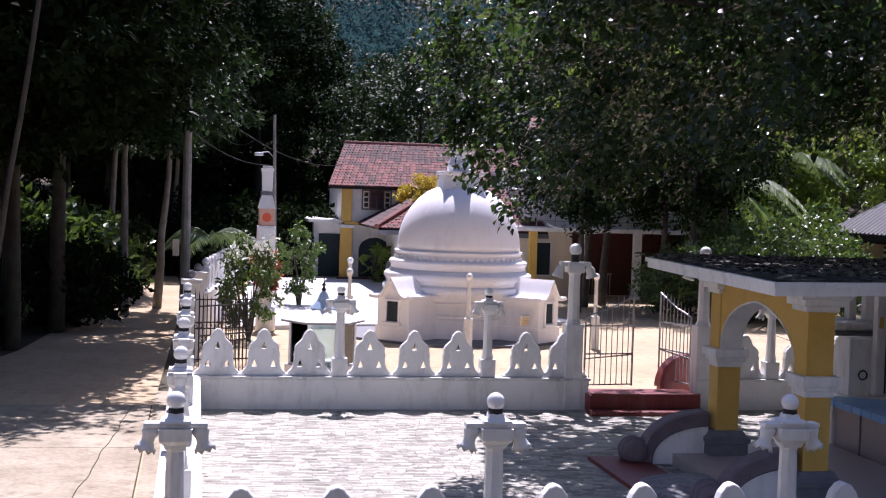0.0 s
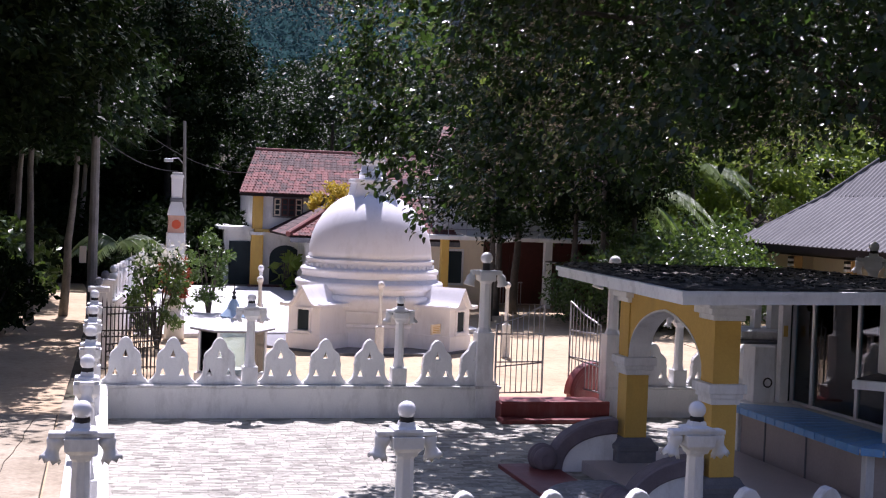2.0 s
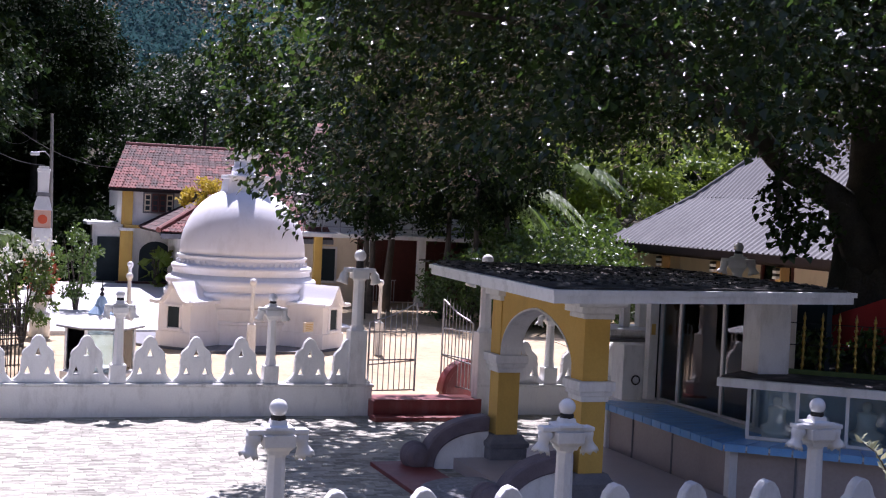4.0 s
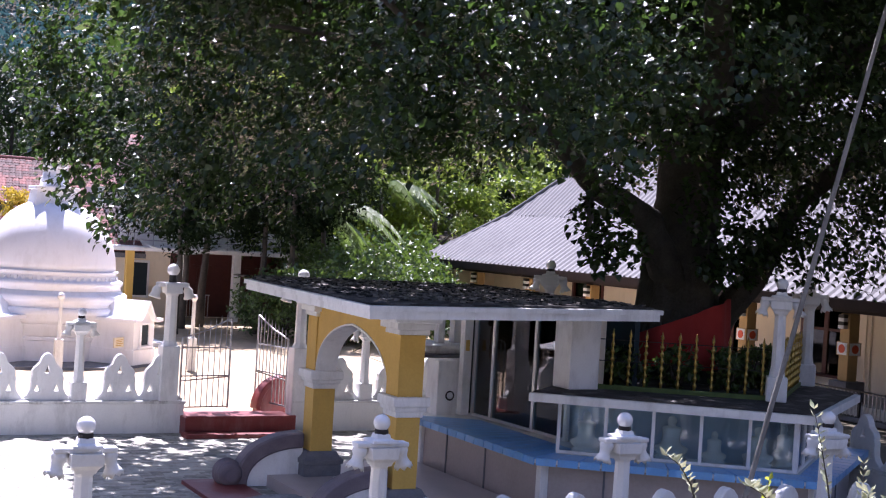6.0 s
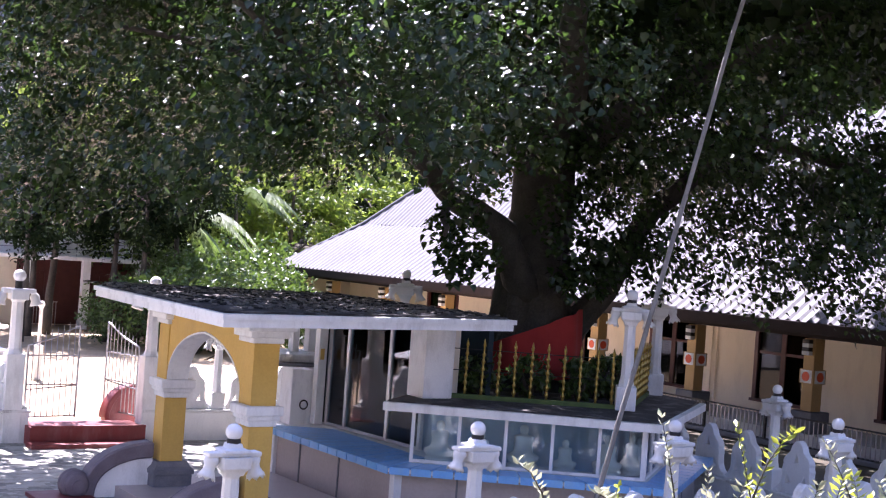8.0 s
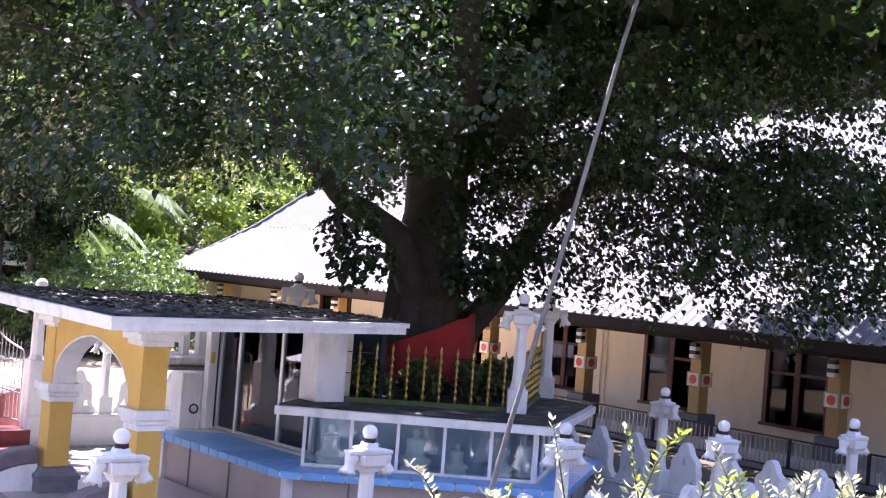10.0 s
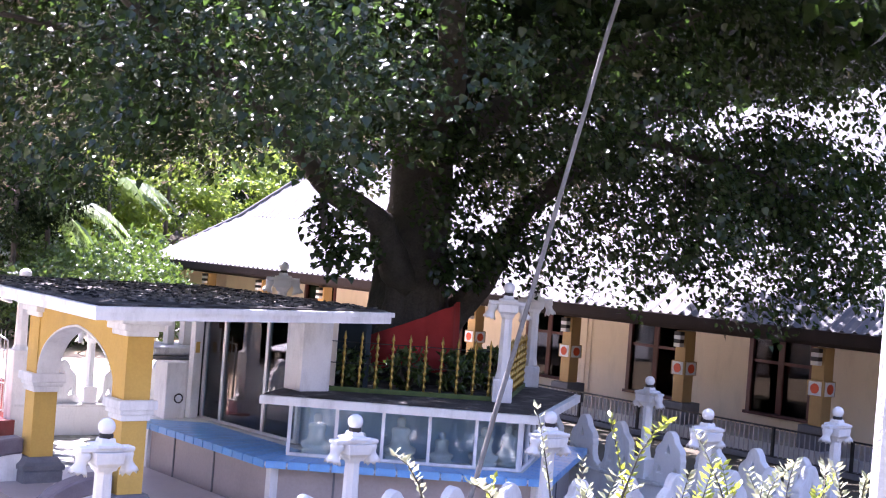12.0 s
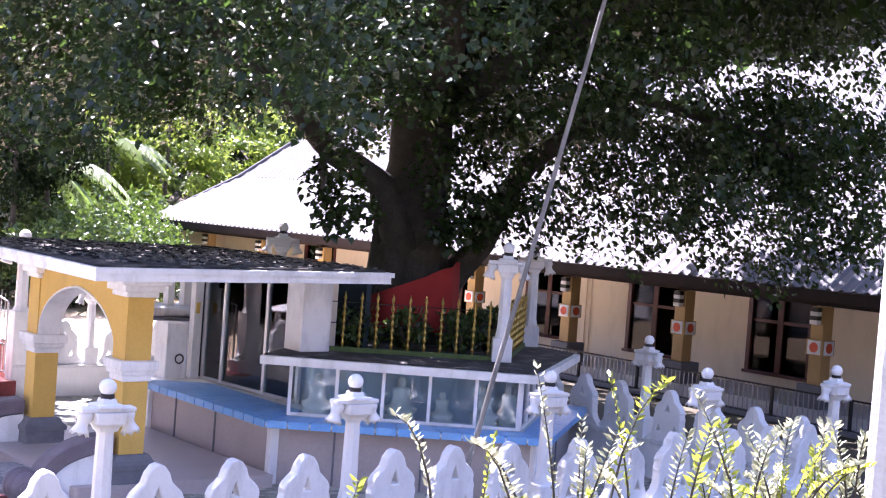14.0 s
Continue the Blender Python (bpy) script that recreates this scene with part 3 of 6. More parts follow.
# ---- the stupa ----
def build_stupa():
    cx, cy = 7.88, 40.9
    s = thing("stupa", "white plastered bell-shaped stupa with moulded rings", "stupa", m=pose(cx, cy, 0))
    part("plinth", lathe([(1.96, 0.0), (1.96, 0.64), (2.02, 0.67), (2.02, 0.74), (1.98, 0.77)], 48), M_STUPA, s)
    part("drum_base", lathe([(1.98, 0.77), (2.04, 0.8), (2.04, 1.06), (2.12, 1.13)], 64), M_STUPA, s, smooth=True)
    part("skirt", lathe([(3.6, -0.02), (3.6, 0.07), (2.0, 0.075)], 8, turn=math.pi / 8), M_GREYST, s, "dark grey painted base band")
    part("ring", lathe([(2.1, 1.12), (2.2, 1.24), (2.26, 1.38), (2.29, 1.42), (2.29, 1.54), (2.24, 1.58), (2.17, 1.6)], 64), M_STUPA, s, smooth=True)
    part("ring", lathe([(2.17, 1.6), (2.16, 1.72), (2.23, 1.76), (2.25, 1.8), (2.25, 1.9), (2.2, 1.95), (2.1, 1.98), (2.06, 2.06)], 64), M_STUPA, s, smooth=True)
    part("ring", lathe([(2.06, 2.06), (2.05, 2.16), (2.1, 2.2), (2.11, 2.28), (2.05, 2.33), (1.95, 2.35), (1.92, 2.42), (1.9, 2.52), (1.95, 2.55), (1.96, 2.6), (1.88, 2.62)], 64), M_STUPA, s, smooth=True)
    for i in range(56):
        a = 2 * math.pi * i / 56
        b = box(-0.05, 0.05, -0.03, 0.03, 2.29, 2.45)
        b.transform(Matrix.Rotation(a, 4, 'Z') @ Matrix.Translation((0, -1.93, 0)))
        part("dentil", b, M_STUPA, s)
    dome = [(1.88, 2.62), (1.87, 2.82), (1.85, 3.02), (1.78, 3.32), (1.66, 3.62), (1.48, 3.92), (1.24, 4.19), (0.98, 4.39), (0.72, 4.51)]
    part("dome", lathe(dome, 72), M_STUPA, s, smooth=True)
    part("harmika", lathe([(0.92, 4.4), (0.9, 4.5), (0.8, 4.92)], 4, turn=math.pi / 4), M_STUPA, s)
    part("harmika_cap", box(-0.64, 0.64, -0.64, 0.64, 4.9, 5.01, 0.03), M_STUPA, s)
    part("drum", lathe([(0.42, 5.01), (0.42, 5.27), (0.36, 5.29), (0.34, 5.57), (0.38, 5.61)], 24), M_STUPA, s, smooth=True)
    part("spire", lathe([(0.36, 5.61), (0.28, 6.07), (0.17, 6.67), (0.08, 7.27), (0.03, 7.67)], 24), M_STUPA, s, smooth=True)
    # shrine niches on the diagonals, each with a sagging gable over a dark panel painted as window shade
    def bend(v):
        return 1.3 + 0.52 * (1 - v) ** 1.6 + 0.075 * math.cos(2 * math.pi * v)
    for turn in (-45, 225):
        sh = Matrix.Rotation(radians(turn), 4, 'Z') @ Matrix.Translation((3.25, 0, 0))
        b = box(-1.6, 0.0, -0.56, 0.56, 0, 1.4, 0.02)
        b.transform(sh)
        n = part("niche", b, M_STUPA, s)
        b = box(-1.6, 0.04, -0.6, 0.6, 0.0, 0.5, 0.02)
        b.transform(sh)
        part("plinth_step", b, M_STUPA, n)
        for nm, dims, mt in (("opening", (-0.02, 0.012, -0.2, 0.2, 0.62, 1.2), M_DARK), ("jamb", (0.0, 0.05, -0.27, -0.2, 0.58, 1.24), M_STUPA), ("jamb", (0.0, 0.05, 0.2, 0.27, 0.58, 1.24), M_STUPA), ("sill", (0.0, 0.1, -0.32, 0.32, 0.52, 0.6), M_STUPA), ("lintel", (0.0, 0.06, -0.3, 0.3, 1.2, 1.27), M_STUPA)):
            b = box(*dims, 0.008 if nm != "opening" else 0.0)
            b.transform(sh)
            part(nm, b, mt, n, "dark panel for the shade inside the niche" if nm == "opening" else "")
        half = [(0.76 * i / 12, bend(i / 12)) for i in range(13)]
        pts = [(-x, z) for x, z in half[:0:-1]] + half + [(x, z - 0.09) for x, z in half[::-1]] + [(-x, z - 0.09) for x, z in half[1:]]
        b = prism(pts, 1.9)
        b.transform(sh @ Matrix.Translation((-0.78, 0, 0)) @ Matrix.Rotation(math.pi / 2, 4, 'Z'))
        part("roof", b, M_STUPA, n)
        b = prism([(-x, z - 0.02) for x, z in half[9:0:-1]] + [(x, z - 0.02) for x, z in half[:10]], 0.06)
        b.transform(sh @ Matrix.Translation((-0.03, 0, 0)) @ Matrix.Rotation(math.pi / 2, 4, 'Z'))
        part("gable", b, M_STUPA, n)
    return s


build_stupa()
for lx, ly in ((7.35, 36.4), (4.2, 37.6), (11.3, 37.6), (4.9, 43.8), (10.6, 44.2)):
    l = thing("garden_lamp", "slim white lamp pole with a small globe", "lamp post", "lamps round the stupa", pose(lx, ly, 0))
    part("base", box(-0.11, 0.11, -0.11, 0.11, 0, 0.95, 0.02), M_WHITE, l)
    part("pole", lathe([(0.08, 0.95), (0.06, 1.0), (0.05, 1.95), (0.07, 2.0)], 10), M_WHITE, l)
    part("globe", ball(0.1, (0, 0, 2.08), 14, 8), M_GLOBE, l, smooth=True)
pl = thing("sign_plaque", "small yellowed notice plaque on the niche wall", "sign", m=pose(9.36, 38.2, 0.72, 0, 0, 45))
part("board", box(-0.24, 0.24, -0.03, 0.03, -0.14, 0.14, 0.006), M_CREAM, pl)
for k in range(4):
    part("bar", box(-0.18, 0.18 - 0.05 * (k % 2), -0.036, -0.03, 0.06 - 0.05 * k, 0.08 - 0.05 * k), M_YELLOW, pl)


# ---- lamp house of glass ----
def build_lamp_house():
    h = thing("lamp_house", "hexagonal glass lamp house with white roof and blue spire", "lamp house", m=pose(2.88, 31.0, 0))
    part("base", lathe([(0.85, 0), (0.85, 0.35), (0.8, 0.38)], 6), M_WHITE, h)
    for i in range(6):
        a = math.pi / 3 * i
        x, y = 0.74 * math.cos(a), 0.74 * math.sin(a)
        part("post", box(x - 0.03, x + 0.03, y - 0.03, y + 0.03, 0.36, 1.34, 0.005), M_ALU, h)
        b = box(-0.34, 0.34, -0.004, 0.004, 0.4, 1.32)
        b.transform(Matrix.Rotation(a + math.pi / 6 + math.pi / 2, 4, 'Z') @ Matrix.Translation((0, -0.64, 0)))
        part("pane", b, M_GLASS, h).visible_shadow = False
    part("eave", lathe([(0.95, 1.33), (0.97, 1.36), (0.95, 1.38)], 6), M_GREYST, h, "dark eave strip")
    part("roof", lathe([(0.95, 1.38), (0.5, 1.52), (0.3, 1.62)], 6), M_WHITE, h)
    part("spire", lathe([(0.27, 1.6), (0.3, 1.64), (0.16, 1.8), (0.09, 1.97), (0.05, 2.02)], 12), M_BLUEFILM, h, "blue-grey painted spire")
    part("finial", lathe([(0.03, 2.02), (0.06, 2.06), (0.02, 2.12), (0.05, 2.17), (0.012, 2.22), (0.006, 2.4)], 10), M_IRON, h, "dark turned finial")


build_lamp_house()


# ---- the bodhi shrine ----
HEXC = Vector((14.3, 20.0))
LED = [(10.8, 22.25), (10.8, 17.75), (14.3, 15.2), (17.55, 17.75), (17.55, 22.25), (14.3, 24.8)]


def inset(poly, d, c=HEXC):
    out = []
    for x, y in poly:
        v = Vector((x, y)) - c
        out.append(tuple(c + v * (1 - d / v.length)))
    return out


def wall_panel(name, a, b, z0, z1, th, material, parent, off=0.0, bev=0.0, label=""):
    """An upright panel from plan point a to b."""
    a, b = Vector(a), Vector(b)
    d = b - a
    bm = box(0, d.length, -th / 2 + off, th / 2 + off, z0, z1, bev)
    bm.transform(Matrix.Translation((a.x, a.y, 0)) @ Matrix.Rotation(math.atan2(d.y, d.x), 4, 'Z'))
    return part(name, bm, material, parent, label)


def lerp(a, b, t):
    return (a[0] + (b[0] - a[0]) * t, a[1] + (b[1] - a[1]) * t)


def statue(x, y, z, h, rz):
    b = lathe([(0.34, 0), (0.36, 0.1), (0.3, 0.12), (0.38, 0.2), (0.4, 0.3), (0.24, 0.38), (0.2, 0.55), (0.24, 0.72), (0.2, 0.78), (0.08, 0.8), (0.1, 0.86), (0.115, 0.93), (0.09, 1.0), (0.03, 1.04)], 16)
    b.transform(pose(x, y, z, 0, 0, rz) @ Matrix.Diagonal((h, h * 0.7, h, 1)))
    tagged(new("statue", mesh_of("statue", b, M_STATUE, True)), "small pale seated statue behind the glass", "statue", "statues in the glass cases")


def build_shrine():
    s = thing("bodhi_shrine", "hexagonal shrine platform with blue ledge and glass cases", "shrine")
    base = inset(LED, 0.28)
    part("plinth_wall", slab(base, 0, 0.93), M_TAN, s, "mauve-grey tiled base wall")
    part("ledge", slab(LED, 0.93, 0.985), M_WHITE, s)
    # blue tiles along the ledge
    for k in (0, 1, 2):
        a, b = LED[k], LED[k + 1]
        d = Vector(b) - Vector(a)
        n = int(d.length / 0.31)
        deep = 1.3 if k == 0 else 0.62
        ia, ib = inset(LED, deep)[k], inset(LED, deep)[k + 1]
        for i in range(n):
            t0, t1 = i / n + 0.003, (i + 1) / n - 0.003
            quad = [lerp(a, b, t0), lerp(a, b, t1), lerp(ia, ib, t1), lerp(ia, ib, t0)]
            part("blue_tile", slab(quad, 0.988, 1.012), M_BLUE, s)
            wall_panel("blue_tile", lerp(a, b, t0), lerp(a, b, t1), 0.9, 1.01, 0.02, M_BLUE, s, off=-0.012)
        for t in (0.0,):
            p = lerp(base[k], base[k + 1], t)
            part("corner_strip", box(p[0] - 0.07, p[0] + 0.07, p[1] - 0.07, p[1] + 0.07, 0, 0.925, 0.01), M_WHITE, s)
        for i in range(1, 3):
            wall_panel("joint_strip", lerp(base[k], base[k + 1], i / 3 - 0.1 - 0.004), lerp(base[k], base[k + 1], i / 3 - 0.1 + 0.004), 0.02, 0.9, 0.02, M_GREYST, s, off=-0.008)
    # showcases along the two front faces
    sc = inset(LED, 0.72)
    inner = inset(LED, 1.5)
    part("core", slab([(12.95, 21.4), (12.25, 18.85)] + inner[2:], 0.98, 1.8), M_BLUEFILM, s, "pale blue back of the glass cases")
    top = [(10.95, 18.3), (14.35, 15.55), (17.6, 18.05), (17.6, 21.9), (14.3, 24.2), (13.0, 21.6), (12.45, 19.6)]
    part("roof_slab", slab(top, 1.8, 1.93), M_WHITE, s)
    part("roof_top", slab(inset(top, 0.12), 1.932, 1.955), M_MOSS, s, "blackened weathered slab top")
    for k in (1, 2):
        a, b = sc[k], sc[k + 1]
        n = 5
        wall_panel("sill", a, b, 1.013, 1.06, 0.06, M_WHITE, s)
        for i in range(n + 1):
            p = lerp(a, b, i / n)
            q = lerp(a, b, min(1, i / n + 0.014))
            if i == n:
                p, q = lerp(a, b, 0.986), b
            wall_panel("mullion", p, q, 1.06, 1.8, 0.07, M_WHITE, s)
        for i in range(n):
            wall_panel("pane", lerp(a, b, i / n + 0.014), lerp(a, b, (i + 1) / n), 1.06, 1.8, 0.008, M_GLASS, s).visible_shadow = False
            m = lerp(lerp(a, b, (i + 0.5) / n), (HEXC.x, HEXC.y), 0.09)
            statue(m[0], m[1], 1.015, (0.62, 0.5, 0.66, 0.48, 0.6)[i], -37 if k == 1 else 38)
    # tall glazing on the lane face, tinted for its sky reflection, under the porch roof
    a, b = (12.05, 22.12), (12.2, 19.1)
    for t0, t1 in ((0.0, 0.21), (0.21, 0.66), (0.66, 1.0)):
        wall_panel("glass_door", lerp(a, b, t0 + 0.01), lerp(a, b, t1 - 0.01), 1.05, 3.15, 0.01, M_DGLASS, s, label="tall glass panel, tinted blue for the mirrored sky")
    for t0 in (0.0, 0.21, 0.66, 0.99):
        wall_panel("frame", lerp(a, b, t0 - 0.013), lerp(a, b, t0 + 0.013), 1.013, 3.17, 0.07, M_ALU, s, bev=0.006)
    for z in (1.013, 3.11):
        wall_panel("frame", lerp(a, b, 0.014), lerp(a, b, 0.976), z, z + 0.05, 0.06, M_ALU, s)
    # dark sheets stand in for the unlit room
    part("room_shade", box(13.3, 13.4, 18.9, 22.4, 1.0, 3.16), M_DARK, s, "dark sheet for the shaded room behind the glass")
    part("room_shade", box(12.1, 13.3, 22.45, 22.55, 1.0, 3.16), M_DARK, s)
    part("pier", box(11.8, 11.97, 22.13, 22.3, 1.013, 3.19, 0.012), M_WHITE, s, "white painted pier")
    part("door_plate", box(11.83, 11.91, 22.115, 22.128, 2.2, 2.4, 0.004), M_YELLOW, s, "small ochre plate")
    part("pier", box(11.8, 12.36, 18.5, 19.0, 1.955, 3.2, 0.015), M_WHITE, s, "white painted pier")
    part("pier", box(12.55, 12.8, 19.0, 19.3, 1.955, 3.2, 0.015), M_CREAM, s)
    part("parapet", box(11.38, 11.79, 22.3, 22.6, 0, 2.0, 0.02), M_WHITE, s)
    part("side_shelf", box(11.3, 12.7, 22.9, 24.4, 1.98, 2.04, 0.02), M_GREYST, s, "grey shelf slab")
    part("shelf_cover", box(11.5, 12.7, 23.1, 24.3, 2.04, 2.2, 0.05), M_COPING, s, "pale weathered shelf cover")
    part("side_wall", box(12.1, 12.7, 23.3, 24.2, 0, 1.98, 0.02), M_WHITE, s)
    for px, w in ((12.52, 0.13), (12.12, 0.07)):
        part("side_post", box(px - w, px + w, 23.7, 23.9, 2.2, 3.15, 0.01), M_WHITE, s)
    return s


build_shrine()
hr = thing("wall_ring", "dark iron ring on the shrine pier", "ring", m=pose(11.64, 22.283, 1.35, 90, 0, 0))
part("hoop", tube([(0.08 * math.cos(a), 0.08 * math.sin(a), 0) for a in np.linspace(0, 2 * math.pi, 17)], 0.014, 6), M_IRON, hr)


def gold_fence(a, b, n, z=1.97):
    f = thing("gold_fence", "gold painted fence of turned spear-headed balusters", "fence", "gold fence runs")
    a, b = Vector((*a, z)), Vector((*b, z))
    d = b - a
    m = Matrix.Translation(a) @ Matrix.Rotation(math.atan2(d.y, d.x), 4, 'Z')
    bm = box(0, d.length, -0.05, 0.05, -0.02, 0.06, 0.01)
    bm.transform(m)
    part("kerb", bm, M_GREEN, f, "mossy kerb")
    for z2 in (0.45, 0.8):
        part("rail", tube([a + Vector((0, 0, z2)), b + Vector((0, 0, z2))], 0.008, 6), M_IRON, f)
    prof = [(0.03, 0.06)]
    for k in range(6):
        h = 0.1 + k * 0.135
        prof += [(0.018, h), (0.034, h + 0.035), (0.034, h + 0.06), (0.018, h + 0.09)]
    prof += [(0.015, 0.95), (0.03, 0.99), (0.022, 1.03), (0.003, 1.12)]
    me = mesh_of("baluster", lathe(prof, 8), M_GOLD, True)
    for i in range(n):
        ob = new("baluster", me)
        ob.parent = f
        p = a + d * ((i + 0.3) / (n - 0.4))
        ob.matrix_basis = pose(p.x, p.y, p.z, random.uniform(-1, 1), random.uniform(-1, 1), 0) @ Matrix.Diagonal((1, 1, 0.88, 1))
    return f


G0, G1, G2 = (12.35, 18.75), (14.75, 17.2), (17.2, 19.2)
gold_fence(G0, G1, 11)
gold_fence((15.15, 17.3), G2, 16)
gold_fence((12.3, 18.95), (12.6, 21.6), 9)
for x, y in ((14.85, 17.1), (17.3, 19.15), (14.0, 22.85)):
    t = copy_thing(POST, pose(x, y, 1.955, 0, 0, -37) @ Matrix.Identity(4))
    t.scale = (1.1, 1.1, 1.1)


# ---- the porch ----
def column(y):
    x = 8.62
    c = thing("porch_column", "ochre square porch column with white mouldings", "column", "porch columns", pose(x, y, 0))
    part("base", box(-0.33, 0.33, -0.33, 0.33, 0.0, 0.4, 0.03), M_GREYST, c, "dark grey plinth block")
    part("base_moulding", lathe([(0.49, 0.4), (0.5, 0.47), (0.42, 0.52), (0.36, 0.6)], 4, turn=math.pi / 4), M_GREYST, c)
    part("shaft", box(-0.19, 0.19, -0.19, 0.19, 0.56, 1.64), M_YELLOW, c)
    for h, z0, z1 in ((0.225, 1.64, 1.73), (0.26, 1.73, 1.8), (0.295, 1.8, 1.94)):
        part("moulding", box(-h, h, -h, h, z0, z1, 0.02), M_WHITE, c)
    part("upper_shaft", box(-0.2, 0.2, -0.2, 0.2, 1.94, 2.84), M_YELLOW, c)
    for h, z0, z1 in ((0.25, 2.84, 2.92), (0.31, 2.92, 3.02), (0.38, 3.02, 3.19)):
        part("cornice", box(-h, h, -h, h, z0, z1, 0.02), M_WHITE, c)
    return c


YL, YR = 21.2, 17.95
for y in (YL, YR):
    column(y)
# pointed arch between the columns
arch_pts = [(YR + 0.205, 3.1), (YR + 0.205, 1.95)]
mid, half = (YL + YR) / 2, (YL - YR) / 2 - 0.21
inner = []
for i in range(13):
    t = i / 12
    inner.append((mid - half * math.cos(t * math.pi / 2), 1.95 + 0.84 * math.sin(t * math.pi / 2) ** 0.9 + 0.06 * t ** 3))
for i in range(1, 13):
    t = 1 - i / 12
    inner.append((mid + half * math.cos(t * math.pi / 2), 1.95 + 0.84 * math.sin(t * math.pi / 2) ** 0.9 + 0.06 * t ** 3))
bm = prism(arch_pts + inner + [(YL - 0.205, 1.95), (YL - 0.205, 3.1)], 0.36)
bm.transform(Matrix.Translation((8.62, 0, 0)) @ Matrix.Rotation(math.pi / 2, 4, 'Z'))
ar = thing("porch_arch", "ochre pointed arch between the porch columns", "arch")
part("web", bm, M_YELLOW, ar)
soff = bmesh.new()
rows = [[soff.verts.new((x, y, z - d)) for x, d in ((8.43, 0.006), (8.81, 0.006), (8.81, 0.035), (8.43, 0.035))] for y, z in inner]
for p, q in zip(rows, rows[1:]):
    for i in range(4):
        soff.faces.new((p[i], p[(i + 1) % 4], q[(i + 1) % 4], q[i]))
bmesh.ops.recalc_face_normals(soff, faces=soff.faces[:])
part("soffit", soff, M_WHITE, ar, "white plastered arch soffit")

ROOF = [(7.48, 21.95), (7.0, 15.7), (12.3, 16.85), (12.6, 22.9), (8.3, 23.0)]
pr = thing("porch_roof", "flat white-edged porch roof with blackened debris", "roof")
part("slab", slab(ROOF, 3.2, 3.33), M_WHITE, pr)
part("drip_edge", slab(inset(ROOF, -0.05, Vector((9.6, 19.5))), 3.3, 3.37), M_WHITE, pr)
part("roof_top", slab(inset(ROOF, 0.1, Vector((9.6, 19.5))), 3.372, 3.40), M_MOSS, pr, "blackened mossy roof surface")
rng = np.random.default_rng(11)
bm = bmesh.new()
for i in range(1500):
    u, v = rng.uniform(0, 1, 2)
    x, y = 7.4 + 4.9 * u, 16.4 + 6.2 * v
    if y < 15.9 + 0.22 * (x - 7) + 0.15:
        continue
    a, w = rng.uniform(0, math.pi), rng.uniform(0.02, 0.075)
    b0 = bmesh.ops.create_cube(bm, size=1, matrix=pose(x, y, 3.41, rng.uniform(-12, 12), rng.uniform(-12, 12), math.degrees(a)) @ Matrix.Diagonal((w, w * 1.8, 0.02, 1)))
part("roof_debris", bm, M_DEBRIS, pr, "loose dark roof chips", kind="stuff")


def scroll_rib(w, r):
    b = lathe([(0.02, -0.06), (r * 0.8, -0.055), (r, -0.02), (r, 0.02), (r * 0.8, 0.055), (0.02, 0.06)], 18)
    b.transform(Matrix.Translation((7.1, w, 0.235 + 0.0)) @ Matrix.Rotation(math.pi / 2, 4, 'X'))
    return b


def balustrade(y):
    """A scrolled balustrade beside the entrance step."""
    b = thing("guard_stone", "mauve-grey curved step balustrade with white panel", "balustrade", "step balustrades", pose(0, y, 0))
    outer, inner2 = [], []
    for i in range(15):
        t = i / 14 * math.pi / 2
        outer.append((8.35 - 1.15 * math.sin(t), 0.05 + 0.85 * math.cos(t) ** 0.8 if t < 1.57 else 0.05))
        inner2.append((8.35 - 0.95 * math.sin(t), 0.02 + 0.62 * math.cos(t) ** 0.8 if t < 1.57 else 0.02))
    part("panel", prism([(8.35, 0)] + inner2, 0.22), M_WHITE, b)
    part("coping", prism(outer + inner2[::-1], 0.34, bev=0.03), M_MAUVE, b)
    for w, r in ((-0.16, 0.2), (-0.06, 0.235), (0.06, 0.235), (0.16, 0.2)):
        part("scroll_rib", scroll_rib(w, r), M_MAUVE, b, smooth=True)
    part("scroll_boss", tube([(7.1, -0.25, 0.22), (7.1, 0.25, 0.22)], 0.1, 14), M_MAUVE, b)
    return b


balustrade(21.25)
balustrade(17.9)
struct("entrance_mat", slab([(6.45, 18.0), (7.35, 18.0), (7.35, 21.6), (6.45, 21.6)], 0, 0.07), M_RED, "red painted landing before the porch", "floor")
struct("porch_floor", slab([(7.75, 17.6), (10.9, 17.6), (10.9, 22.2), (7.75, 22.2)], 0, 0.2), M_TAN, "polished porch floor", "floor")
ms = thing("moonstone", "grey carved half-round moonstone slab", "moonstone", m=pose(7.45, 18.95, 0.07))
part("disc", lathe([(0.95, 0), (0.95, 0.06), (0.9, 0.08), (0.7, 0.08), (0.68, 0.095), (0.45, 0.095), (0.43, 0.11)], 32), M_MOON, ms)


